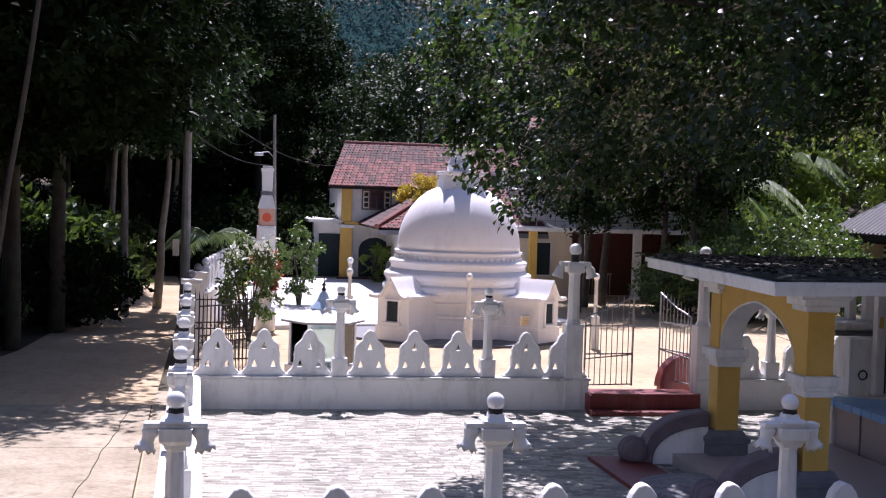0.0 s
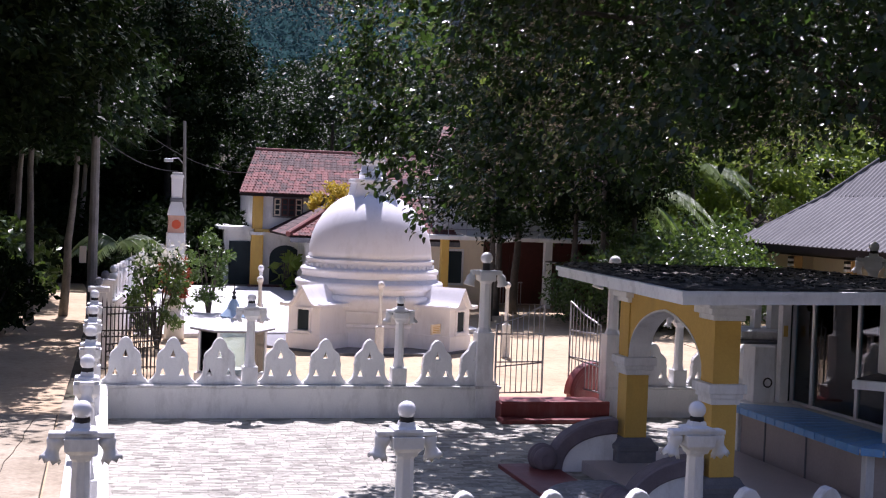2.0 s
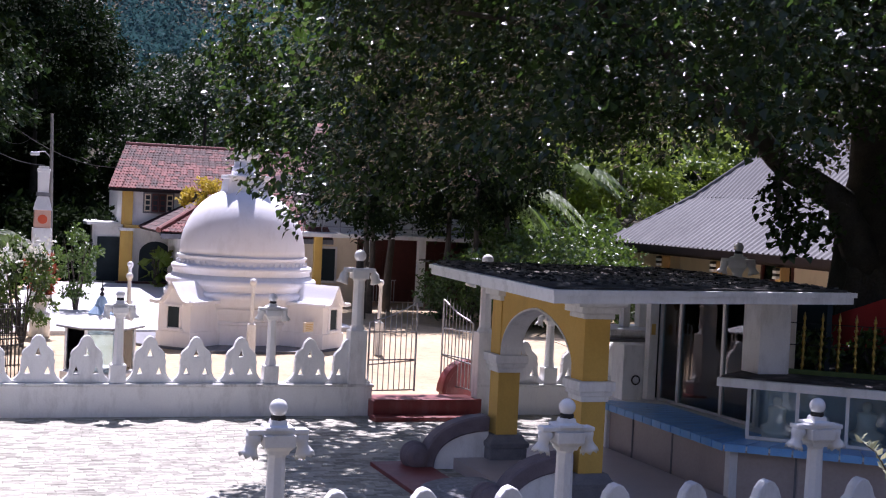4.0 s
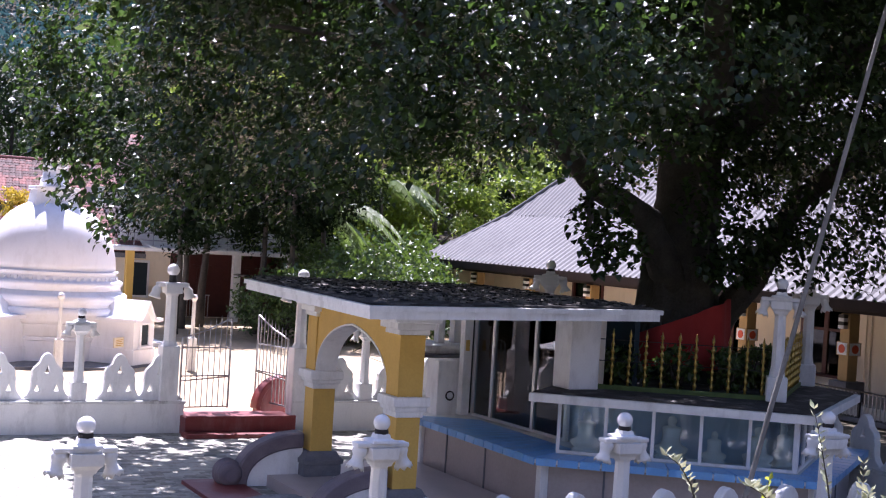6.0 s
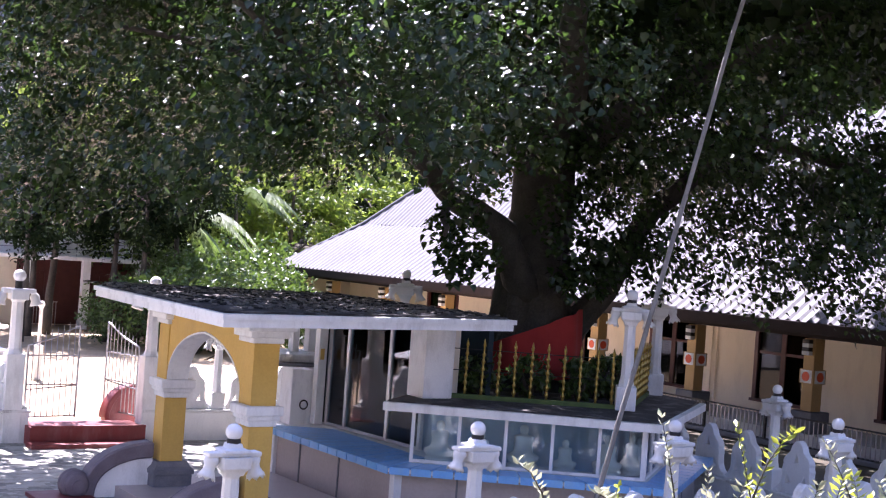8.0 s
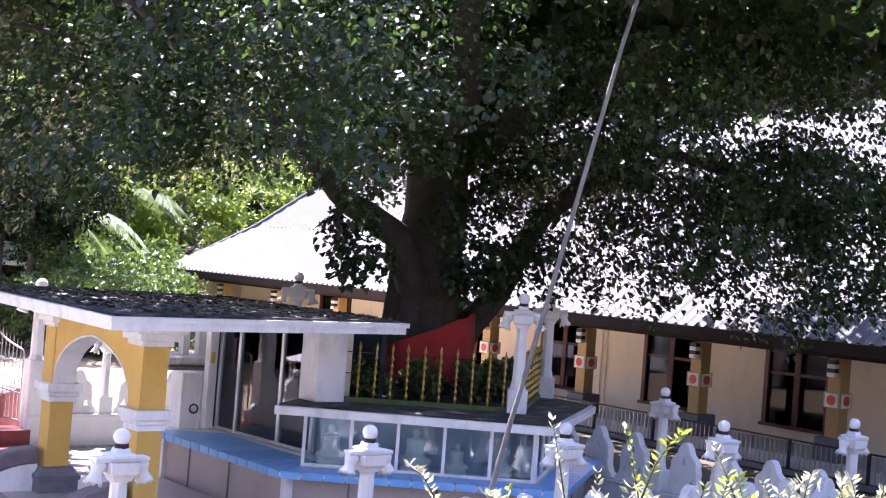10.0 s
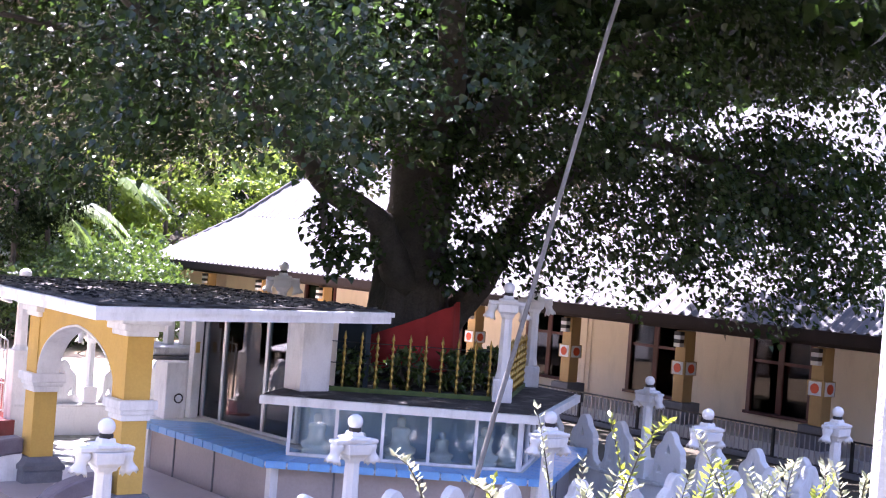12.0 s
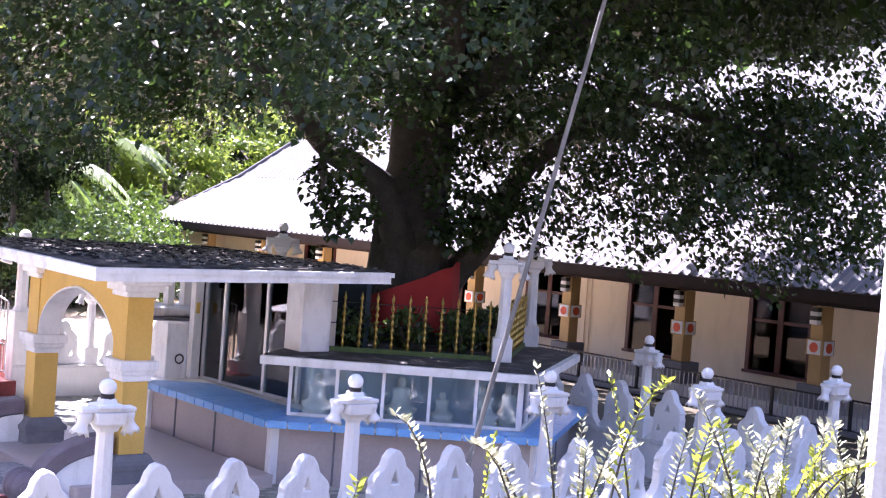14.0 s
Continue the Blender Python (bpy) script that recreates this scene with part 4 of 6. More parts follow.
# ---- temple hall ----
def build_temple():
    t = thing("temple_hall", "long cream temple hall with grey hipped sheet roof", "temple")
    ex, y0, y1 = 26.2, 2.0, 54.0
    # wall with window openings between piers
    wx = 29.0
    # floor colour is unseen; pale so that it brightens the wall
    part("floor_slab", box(26.6, 36, 3, 52, 0, 0.4, 0.02), M_TERR, t, "unseen veranda floor, made pale to bounce light")
    wins = [(8.2, 10.3), (12.5, 14.7), (16.9, 19.05), (21.3, 23.45), (25.7, 27.9), (30.2, 32.4), (34.6, 36.8), (39, 41.2), (43.4, 45.6)]
    prev = 3.0
    for a, b in wins:
        part("wall_panel", box(wx, wx + 0.25, prev, a, 0.4, 3.0), M_CREAM, t)
        part("wall_panel", box(wx, wx + 0.25, a, b, 0.4, 0.75), M_CREAM, t)
        w = part("window_frame", box(wx - 0.05, wx + 0.1, a, a + 0.14, 0.752, 2.9, 0.01), M_MAROON, t)
        part("jamb", box(wx - 0.05, wx + 0.1, b - 0.14, b, 0.752, 2.9, 0.01), M_MAROON, w)
        part("head", box(wx - 0.045, wx + 0.1, a, b, 2.78, 2.995, 0.01), M_MAROON, w)
        part("sill", box(wx - 0.1, wx + 0.1, a - 0.05, b + 0.05, 0.72, 0.8, 0.01), M_MAROON, w)
        part("mullion", box(wx, wx + 0.08, (a + b) / 2 - 0.05, (a + b) / 2 + 0.05, 0.8, 2.8, 0.01), M_MAROON, w)
        for c, d in ((a + 0.14, (a + b) / 2 - 0.05), ((a + b) / 2 + 0.05, b - 0.14)):
            part("sash", box(wx + 0.012, wx + 0.038, c, c + 0.09, 0.82, 2.78, 0.004), M_MAROON, w)
            part("sash", box(wx + 0.012, wx + 0.038, c + 0.09, d, 2.1, 2.18, 0.004), M_MAROON, w)
            part("pane", box(wx + 0.04, wx + 0.05, c, d, 0.82, 2.78), M_WGLASS, w)
        prev = b
    part("wall_panel", box(wx, wx + 0.25, prev, 52, 0.4, 3.0), M_CREAM, t)
    part("back_wall", box(35.5, 35.8, 3, 52, 0.4, 3.0), M_CREAM, t)
    part("end_wall", box(29.25, 35.5, 51.6, 52, 0.4, 3.0), M_CREAM, t)
    part("end_wall", box(29.25, 35.5, 3, 3.4, 0.4, 3.0), M_CREAM, t)
    # a near-black sheet takes the place of the hall's indoor shade
    part("hall_shade", box(31.5, 31.6, 3.5, 51.5, 0.4, 3.0), M_DARK, t)
    # corrugated roof: lower and upper slopes on four sides
    lv = [(ex, y0, y1, 3.24), (29.0, y0 + 2.8, y1 - 2.8, 5.25), (34.3, y0 + 7.17, y1 - 7.17, 10.32)]
    far = 2 * 34.3
    n = 600

    def side(fl, name):
        for (xa, ya0, ya1, za), (xb, yb0, yb1, zb) in zip(lv, lv[1:]):
            bm = bmesh.new()
            rows = []
            for i in range(n + 1):
                f = i / n
                dz = 0.06 * (1 if (i % 4) == 0 else 0)
                p0 = (fl(xa), ya0 + (ya1 - ya0) * f, za + dz)
                fy = p0[1]
                lim0, lim1 = yb0, yb1
                # sheets run straight up the slope and stop at the hip
                if fy < lim0:
                    s = (fy - ya0) / (lim0 - ya0)
                elif fy > lim1:
                    s = (ya1 - fy) / (ya1 - lim1)
                else:
                    s = 1.0
                p1 = (fl(xa + (xb - xa) * s), fy, za + (zb - za) * s + dz)
                rows.append((bm.verts.new(p0), bm.verts.new(p1)))
            for a, b in zip(rows, rows[1:]):
                bm.faces.new((a[0], b[0], b[1], a[1]))
            part(name, bm, M_ZINC, t)
    side(lambda x: x, "roof_sheet")
    side(lambda x: far - x, "roof_sheet")
    for yy, sgn in ((y1, -1), (y0, 1)):
        for (xa, _, _, za), (xb, _, _, zb), ins0, ins1 in ((lv[0], lv[1], 0, 2.8), (lv[1], lv[2], 2.8, 7.17)):
            bm = bmesh.new()
            k = 60
            rows = []
            for i in range(k + 1):
                f = i / k
                dz = 0.035 * (i % 2)
                rows.append((bm.verts.new((xa + (far - 2 * xa) * f, yy + sgn * ins0, za + dz)), bm.verts.new((xb + (far - 2 * xb) * f, yy + sgn * ins1, zb + dz))))
            for a, b in zip(rows, rows[1:]):
                bm.faces.new((a[0], b[0], b[1], a[1]))
            part("roof_end", bm, M_ZINC, t)
    part("ridge_cap", tube([(34.3, y0 + 7.1, 10.32), (34.3, y1 - 7.1, 10.32)], 0.12), M_ZINC, t)
    for yc, s in ((y1, -1),):
        part("hip_cap", tube([(ex, yc, 3.1), (29, yc + s * 2.8, 5.3), (34.3, yc + s * 7.17, 10.37)], 0.08), M_ZINC, t)
    part("fascia", box(ex - 0.03, ex + 0.03, y0, y1, 2.95, 3.23, 0.01), M_DKWOOD, t, "dark brown fascia board")
    part("fascia", box(ex, far - ex, y1 - 0.03, y1 + 0.03, 2.95, 3.23, 0.01), M_DKWOOD, t)
    part("soffit", box(ex + 0.03, wx + 0.3, y0, y1, 3.1, 3.15), M_DKWOOD, t)
    part("beam", box(26.95, 27.2, 3, 52.3, 2.82, 3.09, 0.01), M_DKWOOD, t)
    part("end_beam", box(27.2, 36, 52.3, 52.6, 0.4, 3.09, 0.01), M_CREAM, t)
    part("end_beam", box(25.3, 27.2, 52.62, 52.9, 2.45, 2.9, 0.02), M_CREAM, t, "cream beam end beyond the eave")
    for yb in (29.42, 29.62):
        part("rain_pipe", tube([(28.95, yb, 0.4), (28.95, yb, 3.05)], 0.022, 8), M_CREAM, t, "thin cream pipe on the wall")
    part("corner_post", box(26.5, 26.72, 9.75, 9.97, 0.12, 3.1, 0.01), M_DKWOOD, t, "dark timber post")
    return t


build_temple()


def temple_column(y):
    c = thing("veranda_column", "ochre veranda column with red and white plaques", "column", "veranda columns", pose(27.05, y, 0.4))
    part("base", box(-0.34, 0.34, -0.34, 0.34, -0.4, 0.55, 0.02), M_GREYST, c, "dark stone base")
    part("shaft", box(-0.18, 0.18, -0.18, 0.18, 0.55, 2.4, 0.02), M_TANCOL, c)
    bl = part("plaque_block", box(-0.235, 0.235, -0.235, 0.235, 1.25, 1.62, 0.02), M_TANCOL, c)
    part("plaque", box(-0.25, -0.235, -0.18, 0.18, 1.27, 1.6), M_WHITE, bl)
    part("plaque", box(-0.18, 0.18, -0.25, -0.235, 1.27, 1.6), M_WHITE, bl)
    b = lathe([(0.12, 0), (0.12, 0.012)], 20)
    b.transform(Matrix.Translation((-0.249, 0, 1.435)) @ Matrix.Rotation(-math.pi / 2, 4, 'Y'))
    part("red_disc", b, M_ORANGE, bl, "red disc")
    b = lathe([(0.12, 0), (0.12, 0.012)], 20)
    b.transform(Matrix.Translation((0, -0.249, 1.435)) @ Matrix.Rotation(math.pi / 2, 4, 'X'))
    part("red_disc", b, M_ORANGE, bl, "red disc")
    for k in range(4):
        part("bracket_band", box(-0.34, -0.182, -0.11, 0.11, 1.98 + 0.1 * k, 2.078 + 0.1 * k, 0.01), M_WHITE if k % 2 == 0 else M_IRON, c)
    return c


VC = temple_column(28.3)
for y in (24.0, 19.7, 15.3, 11.0, 32.6, 36.9, 41.2, 45.5, 49.8):
    copy_thing(VC, pose(27.05, y, 0.4))


def rail_run(x, ya, yb, z0, z1, n):
    r = thing("railing", "black metal railing with thin upright bars", "railing", "veranda railings")
    for z in (z0, z1):
        part("rail", box(x - 0.02, x + 0.02, ya, yb, z - 0.02, z + 0.02), M_IRON, r)
    part("post", box(x - 0.035, x + 0.035, ya - 0.03, ya + 0.03, z0 - 0.2, z1 + 0.02), M_IRON, r)
    me = mesh_of("bar", box(-0.011, 0.011, -0.011, 0.011, z0, z1), M_STEEL)
    for i in range(1, n):
        ob = new("bar", me)
        ob.parent = r
        ob.location = (x, ya + (yb - ya) * i / n, 0)
    return r


for ya in (10, 12, 14, 16.0, 18.2, 20.4, 22.6, 24.8, 27):
    rail_run(26.3, ya, ya + 2.16, 0.12, 0.82, 15)
struct("veranda_kerb", box(26.15, 26.6, 9, 30, 0, 0.12, 0.02), M_GREYST, "dark kerb under the veranda railing", "kerb")


# ---- houses beyond the stupa ----
def tile_roof(holder, eave_a, eave_b, top_a, top_b, limit, rows=16, tw=0.27):
    """Rows of overlapping clay tiles between an eave line and a top line."""
    ea, eb, ta, tb = Vector(eave_a), Vector(eave_b), Vector(top_a), Vector(top_b)
    nrm = (eb - ea).cross(ta - ea).normalized()
    if nrm.z < 0:
        nrm = -nrm
    deck = bmesh.new()
    deck.faces.new([deck.verts.new(p - nrm * 0.03) for p in (ea, eb, tb, ta)])
    r = bmesh.ops.extrude_face_region(deck, geom=deck.faces[:])
    bmesh.ops.translate(deck, vec=-nrm * 0.06, verts=[v for v in r["geom"] if isinstance(v, bmesh.types.BMVert)])
    part("deck", deck, M_DKWOOD, holder)
    made, rest = 0, bmesh.new()
    slope = ((ta + tb) / 2 - (ea + eb) / 2)
    step = slope.length / rows
    slope.normalize()
    along = (eb - ea).normalized()
    unit = mesh_of("tile", prism([(-tw / 2, 0), (-tw / 4, 0.035), (0, 0.012), (tw / 4, 0.035), (tw / 2, 0), (tw / 2, -0.02), (-tw / 2, -0.02)], step * 1.15), M_TILE)
    rot = Matrix((along, slope, nrm)).transposed().to_4x4()
    if rot.determinant() < 0:
        rot = Matrix((-along, slope, nrm)).transposed().to_4x4()
    for j in range(rows):
        a, b = ea.lerp(ta, (j + 0.5) / rows), eb.lerp(tb, (j + 0.5) / rows)
        n = max(1, int((b - a).length / tw))
        for i in range(n):
            p = a.lerp(b, (i + 0.5) / n) + nrm * (0.012 + random.uniform(0, 0.012))
            m = Matrix.Translation(p) @ rot @ Matrix.Rotation(-0.05 + random.uniform(-0.015, 0.015), 4, 'X')
            if made < limit:
                ob = new("tile", unit)
                ob.parent = holder
                ob.matrix_basis = m
                made += 1
            else:
                k = len(rest.verts)
                rest.from_mesh(unit)
                rest.verts.ensure_lookup_table()
                for v in rest.verts[k:]:
                    v.co = m @ v.co
    if rest.verts:
        part("tiles", rest, M_TILE, holder, kind="stuff")
    else:
        rest.free()


def build_house():
    h = thing("house", "two-storey white house with ochre trim and clay tile roof", "house")
    x0, x1, y0, y1 = 6.95, 16.0, 65.0, 73.0
    part("wall", box(x0, x1, y0, y1, 0, 4.6), M_WHITE, h)
    for x in (x0 + 0.05, 9.75, 12.5, x1 - 0.3):
        c = part("pilaster", box(x - 0.28, x + 0.28, y0 - 0.5, y0 - 0.1, 0.0, 2.7, 0.02), M_YELLOW, h)
        part("moulding", box(x - 0.36, x + 0.36, y0 - 0.58, y0 - 0.02, 2.56, 2.7, 0.02), M_WHITE, c)
        part("upper", box(x - 0.24, x + 0.24, y0 - 0.34, y0 - 0.004, 2.85, 4.4, 0.02), M_YELLOW, c)
    part("band", box(x0 - 0.1, x1, y0 - 0.45, y0 - 0.004, 2.7, 2.85, 0.02), M_YELLOW, h, "ochre floor band")
    part("plinth", box(x0 - 0.35, x1, y0 - 0.65, y0 - 0.004, -0.02, 0.22, 0.03), M_MAROON, h)
    for cx in (8.45, 11.4):
        w = part("window", box(cx - 0.72, cx + 0.72, y0 - 0.1, y0 - 0.005, 3.42, 4.4, 0.01), M_GREYST, h)
        for k in range(4):
            xx = cx - 0.66 + k * 0.34
            sh = part("shutter", box(xx, xx + 0.29, y0 - 0.15 - 0.08 * (k in (1, 2)), y0 - 0.1, 3.5, 4.33, 0.006), M_MAROON if k in (1, 2) else M_CREAM, w)
            for s in range(3):
                part("pane", box(xx + 0.05, xx + 0.24, y0 - 0.156 - 0.08 * (k in (1, 2)), y0 - 0.1, 3.57 + 0.25 * s, 3.76 + 0.25 * s), M_DARK, sh)
    pts = [(-0.75, 0.2), (-0.75, 1.5)] + [(-0.75 * math.cos(i * math.pi / 12), 1.5 + 0.6 * math.sin(i * math.pi / 12)) for i in range(1, 12)] + [(0.75, 1.5), (0.75, 0.2)]
    # flat dark panels paint the shade inside the doorways
    for cx in (8.4, 11.2):
        part("arch_shade", prism(pts, 0.06, pose(cx, y0 - 0.03, 0)), M_DARK, h, "dark panel for the shade in the arched doorway")
    main = part("roof", box(x0 - 0.85, x1 - 0.6, y0 - 0.85, y0 - 0.75, 4.4, 4.53, 0.01), M_DKWOOD, h, "clay tile roof")
    tile_roof(main, (6.05, 64.2, 4.55), (15.4, 64.2, 4.55), (7.22, 68.6, 6.7), (15.4, 68.6, 6.7), 300, 17, 0.3)
    back = bmesh.new()
    back.faces.new([back.verts.new(p) for p in ((7.6, 74, 4.55), (15.4, 74, 4.55), (15.4, 68.6, 6.7), (7.22, 68.6, 6.7))])
    back.faces.new([back.verts.new(p) for p in ((6.05, 64.2, 4.5), (7.22, 68.6, 6.65), (7.6, 74, 4.5))])
    part("back_slope", back, M_TILE, main)
    part("ridge", tube([(7.22, 68.6, 6.72), (15.4, 68.6, 6.72)], 0.11, 8), M_TILE, main)
    # lower wing in front
    part("wing_wall", box(8.9, 15, 58.6, 64.4, 0, 2.75), M_WHITE, h)
    for x in (8.95, 11.6):
        part("wing_pilaster", box(x - 0.25, x + 0.25, 58.3, 58.58, 0, 2.7, 0.02), M_YELLOW, h)
    wing = part("wing_roof", box(7.6, 15, 57.4, 57.5, 2.62, 2.75, 0.01), M_DKWOOD, h, "lower clay tile roof")
    tile_roof(wing, (7.55, 57.4, 2.78), (15, 57.4, 2.78), (10.9, 61.6, 4.5), (15, 61.6, 4.5), 260, 15, 0.3)
    tile_roof(wing, (7.55, 65, 2.78), (7.55, 57.4, 2.78), (10.9, 65, 4.5), (10.9, 61.6, 4.5), 0, 12, 0.4)
    part("hip", tube([(7.5, 57.4, 2.85), (10.9, 61.6, 4.6)], 0.12, 8), M_TILE, wing)
    part("valance", box(7.6, 15, 57.3, 57.36, 2.5, 2.7, 0.01), M_GREYST, wing)
    return h


build_house()
ga = thing("garage", "small white outbuilding with a dark door", "outbuilding")
part("wall", box(5.6, 7.0, 66.5, 72, 0, 2.75), M_WHITE, ga)
part("door", box(5.85, 6.9, 66.42, 66.5, 0.1, 2.2, 0.01), M_DARK, ga, "dark closed door")
part("roof", box(5.3, 7.1, 66.0, 72, 2.75, 2.9, 0.02), M_WHITE, ga)


def build_annex():
    h = thing("monk_residence", "cream two-storey residence with balcony and maroon doors", "house")
    x0, x1, y0 = 13.6, 23.0, 58.0
    part("wall", box(x0, x1, y0, 66, 0, 2.85), M_CREAM, h)
    part("upper_wall", box(x0 + 0.5, x1, y0 + 0.5, 66, 3.02, 5.5), M_WHITE, h)
    part("balcony_slab", box(x0 - 0.5, x1, y0 - 2.2, 66, 2.85, 3.02, 0.02), M_WHITE, h)
    for i, x in enumerate((14.0, 16.2, 18.6, 21.0)):
        part("column", box(x - 0.16, x + 0.16, y0 - 2.1, y0 - 1.78, 0, 2.85, 0.01), M_YELLOW if i == 0 else M_WHITE, h)
    part("timber_front", box(16.25, x1 - 0.02, y0 - 0.06, y0 - 0.004, 0.05, 2.84), M_MAROON, h, "dark maroon timber front")
    wn_ = part("window", box(14.35, 15.35, y0 - 0.08, y0 - 0.004, 0.8, 2.4, 0.01), M_WHITE, h, "white window frame")
    part("pane", box(14.45, 15.25, y0 - 0.1, y0 - 0.08, 0.9, 2.3), M_DARK, wn_)
    for x in (17.4, 19.8):
        d = part("door", box(x - 0.7, x + 0.7, y0 - 0.1, y0 - 0.064, 0.1, 2.3, 0.01), M_MAROON, h, "maroon panelled door")
        part("leaf", box(x - 0.6, x - 0.03, y0 - 0.14, y0 - 0.1, 0.2, 2.2, 0.01), M_MAROON, d)
        part("leaf", box(x + 0.03, x + 0.6, y0 - 0.14, y0 - 0.1, 0.2, 2.2, 0.01), M_MAROON, d)
    for z in (3.3, 3.6, 3.9):
        part("balcony_rail", tube([(x0 - 0.4, y0 - 2.1, z), (x1, y0 - 2.1, z)], 0.025, 6), M_STEEL, h)
    for i in range(12):
        part("baluster", tube([(x0 - 0.3 + i * 0.8, y0 - 2.1, 3.02), (x0 - 0.3 + i * 0.8, y0 - 2.1, 3.9)], 0.02, 6), M_STEEL, h)
    for xa in (16.4, 18.8):
        for k in range(9):
            part("porch_bar", tube([(xa + k * 0.13, y0 - 1.95, 0.1), (xa + k * 0.13, y0 - 1.95, 1.1)], 0.018, 6), M_STEEL, h)
        part("porch_rail", tube([(xa, y0 - 1.95, 1.1), (xa + 1.1, y0 - 1.95, 1.1)], 0.025, 6), M_STEEL, h)
    rf = part("roof", box(x0 - 0.5, x1 + 0.5, y0 - 1.0, y0 - 0.9, 5.4, 5.55, 0.01), M_DKWOOD, h, "clay tile roof")
    tile_roof(rf, (x0 - 0.5, y0 - 1.0, 5.55), (x1 + 0.5, y0 - 1.0, 5.55), (x0 + 1.5, y0 + 3.5, 7.9), (x1 + 0.5, y0 + 3.5, 7.9), 0, 14, 0.4)
    return h


build_annex()

tw = thing("bell_tower", "slim white belfry pillar with an orange emblem", "tower", m=pose(2.58, 52, 0))
part("base", box(-0.34, 0.34, -0.34, 0.34, 0, 2.9, 0.03), M_WHITE, tw)
eb = part("emblem_block", box(-0.29, 0.29, -0.29, 0.29, 2.9, 3.55, 0.02), M_TERRA, tw, "pale terracotta painted block")
b = lathe([(0.17, 0), (0.17, 0.02)], 20)
b.transform(Matrix.Translation((0, -0.29, 3.22)) @ Matrix.Rotation(math.pi / 2, 4, 'X'))
part("emblem", b, M_ORANGE, eb, "orange round emblem")
part("skirt", lathe([(0.46, 3.55), (0.36, 3.85), (0.28, 4.05)], 4, turn=math.pi / 4), M_WHITE, tw)
part("shaft", lathe([(0.26, 4.05), (0.3, 4.95)], 4, turn=math.pi / 4), M_WHITE, tw)
part("band", box(-0.235, 0.235, -0.235, 0.235, 4.06, 4.2, 0.01), M_GREYST, tw, "blue-grey band")
part("cap", box(-0.24, 0.24, -0.24, 0.24, 4.95, 5.07, 0.03), M_WHITE, tw)
part("cap_top", box(-0.18, 0.18, -0.18, 0.18, 5.07, 5.16, 0.02), M_COPING, tw)
sl = thing("street_lamp", "slim grey pole with an arched street lamp", "street lamp", m=pose(2.95, 54, 0))
part("pole", tube([(0.12, 0, 0), (0.0, 0, 5.0), (-0.05, 0, 7.2)], [0.09, 0.07, 0.06], 10), M_POLE, sl)
part("arm", tube([(-0.02, 0, 5.5), (-0.25, 0, 5.75), (-0.5, 0, 5.72)], 0.025, 6), M_STEEL, sl)
part("lamp_head", box(-0.8, -0.45, -0.09, 0.09, 5.58, 5.72, 0.04), M_ALU, sl)

# white wall of the stupa yard along the lane
wall_run("wall_yard", (0.15, 39.0), (1.35, 50.5), "white yard wall along the lane", 1.3, 0.3)
for f in (0.1, 0.34, 0.55, 0.85):
    x, y = 0.15 + 1.2 * f, 39.0 + 11.5 * f
    u = thing("urn_post", "white turned urn post with a ball finial", "post", "urn posts on the yard wall", pose(x, y, 1.3))
    part("stem", lathe([(0.11, 0), (0.08, 0.12), (0.09, 0.32), (0.14, 0.5), (0.16, 0.62), (0.09, 0.72)], 14), M_WHITE, u, smooth=True)
    part("ball", ball(0.105, (0, 0, 0.83), 14, 8), M_GLOBE, u, smooth=True)
    for k in range(2):
        copy_thing(PIECE, pose(x + 0.09 + 0.1 * k, y + 0.9 + k, 1.3, 0, 0, 84))
for x, y in ((-0.1, 34.3), (0.05, 37.2)):
    u = thing("lane_gate_post", "grey-white gate post with a dark lantern", "post", "lane gate posts", pose(x, y, 0))
    part("shaft", box(-0.2, 0.2, -0.2, 0.2, 0, 1.9, 0.02), M_WHITE, u)
    part("cap", box(-0.26, 0.26, -0.26, 0.26, 1.9, 2.02, 0.02), M_WHITE, u)
    part("ball", ball(0.11, (0, 0, 2.14), 14, 8), M_GREYST, u, smooth=True)


def iron_gate(a, b, h):
    g = thing("iron_gate", "black wrought iron gate with scrolls and spikes", "gate", "lane gates")
    a, b = Vector((*a, 0)), Vector((*b, 0))
    for z in (0.15, 0.9, 1.05, h - 0.15):
        part("rail", tube([a + Vector((0, 0, z)), b + Vector((0, 0, z))], 0.018, 6), M_IRON, g)
    n = 14
    for i in range(n + 1):
        f = i / n
        p = a.lerp(b, f)
        t = h - 0.25 * math.sin(f * math.pi)
        part("bar", tube([p + Vector((0, 0, 0.1)), p + Vector((0, 0, t)), p + Vector((0, 0, t + 0.12))], [0.012, 0.012, 0.002], 6), M_IRON, g)
    for i in range(6):
        c = a.lerp(b, (i + 0.5) / 6) + Vector((0, 0, 0.975))
        d = (b - a).normalized()
        part("scroll", tube([c + 0.07 * math.cos(t) * d + Vector((0, 0, 0.07 * math.sin(t))) for t in np.linspace(0, 2 * math.pi, 9)], 0.01, 5), M_IRON, g)
    return g


iron_gate((0.1, 30.2), (1.25, 31.2), 1.85)
iron_gate((0.0, 33.2), (1.35, 33.6), 1.75)


# ---- trees ----
def limb(points, r0, r1, n=10, wob=0.0, seed=0):
    rr = random.Random(seed)
    pts = [Vector(p) for p in points]
    out = []
    for a, b in zip(pts, pts[1:]):
        for k in range(4):
            out.append(a.lerp(b, k / 4) + Vector((rr.uniform(-wob, wob), rr.uniform(-wob, wob), 0)))
    out.append(pts[-1])
    return tube(out, [r0 + (r1 - r0) * i / (len(out) - 1) for i in range(len(out))], n)


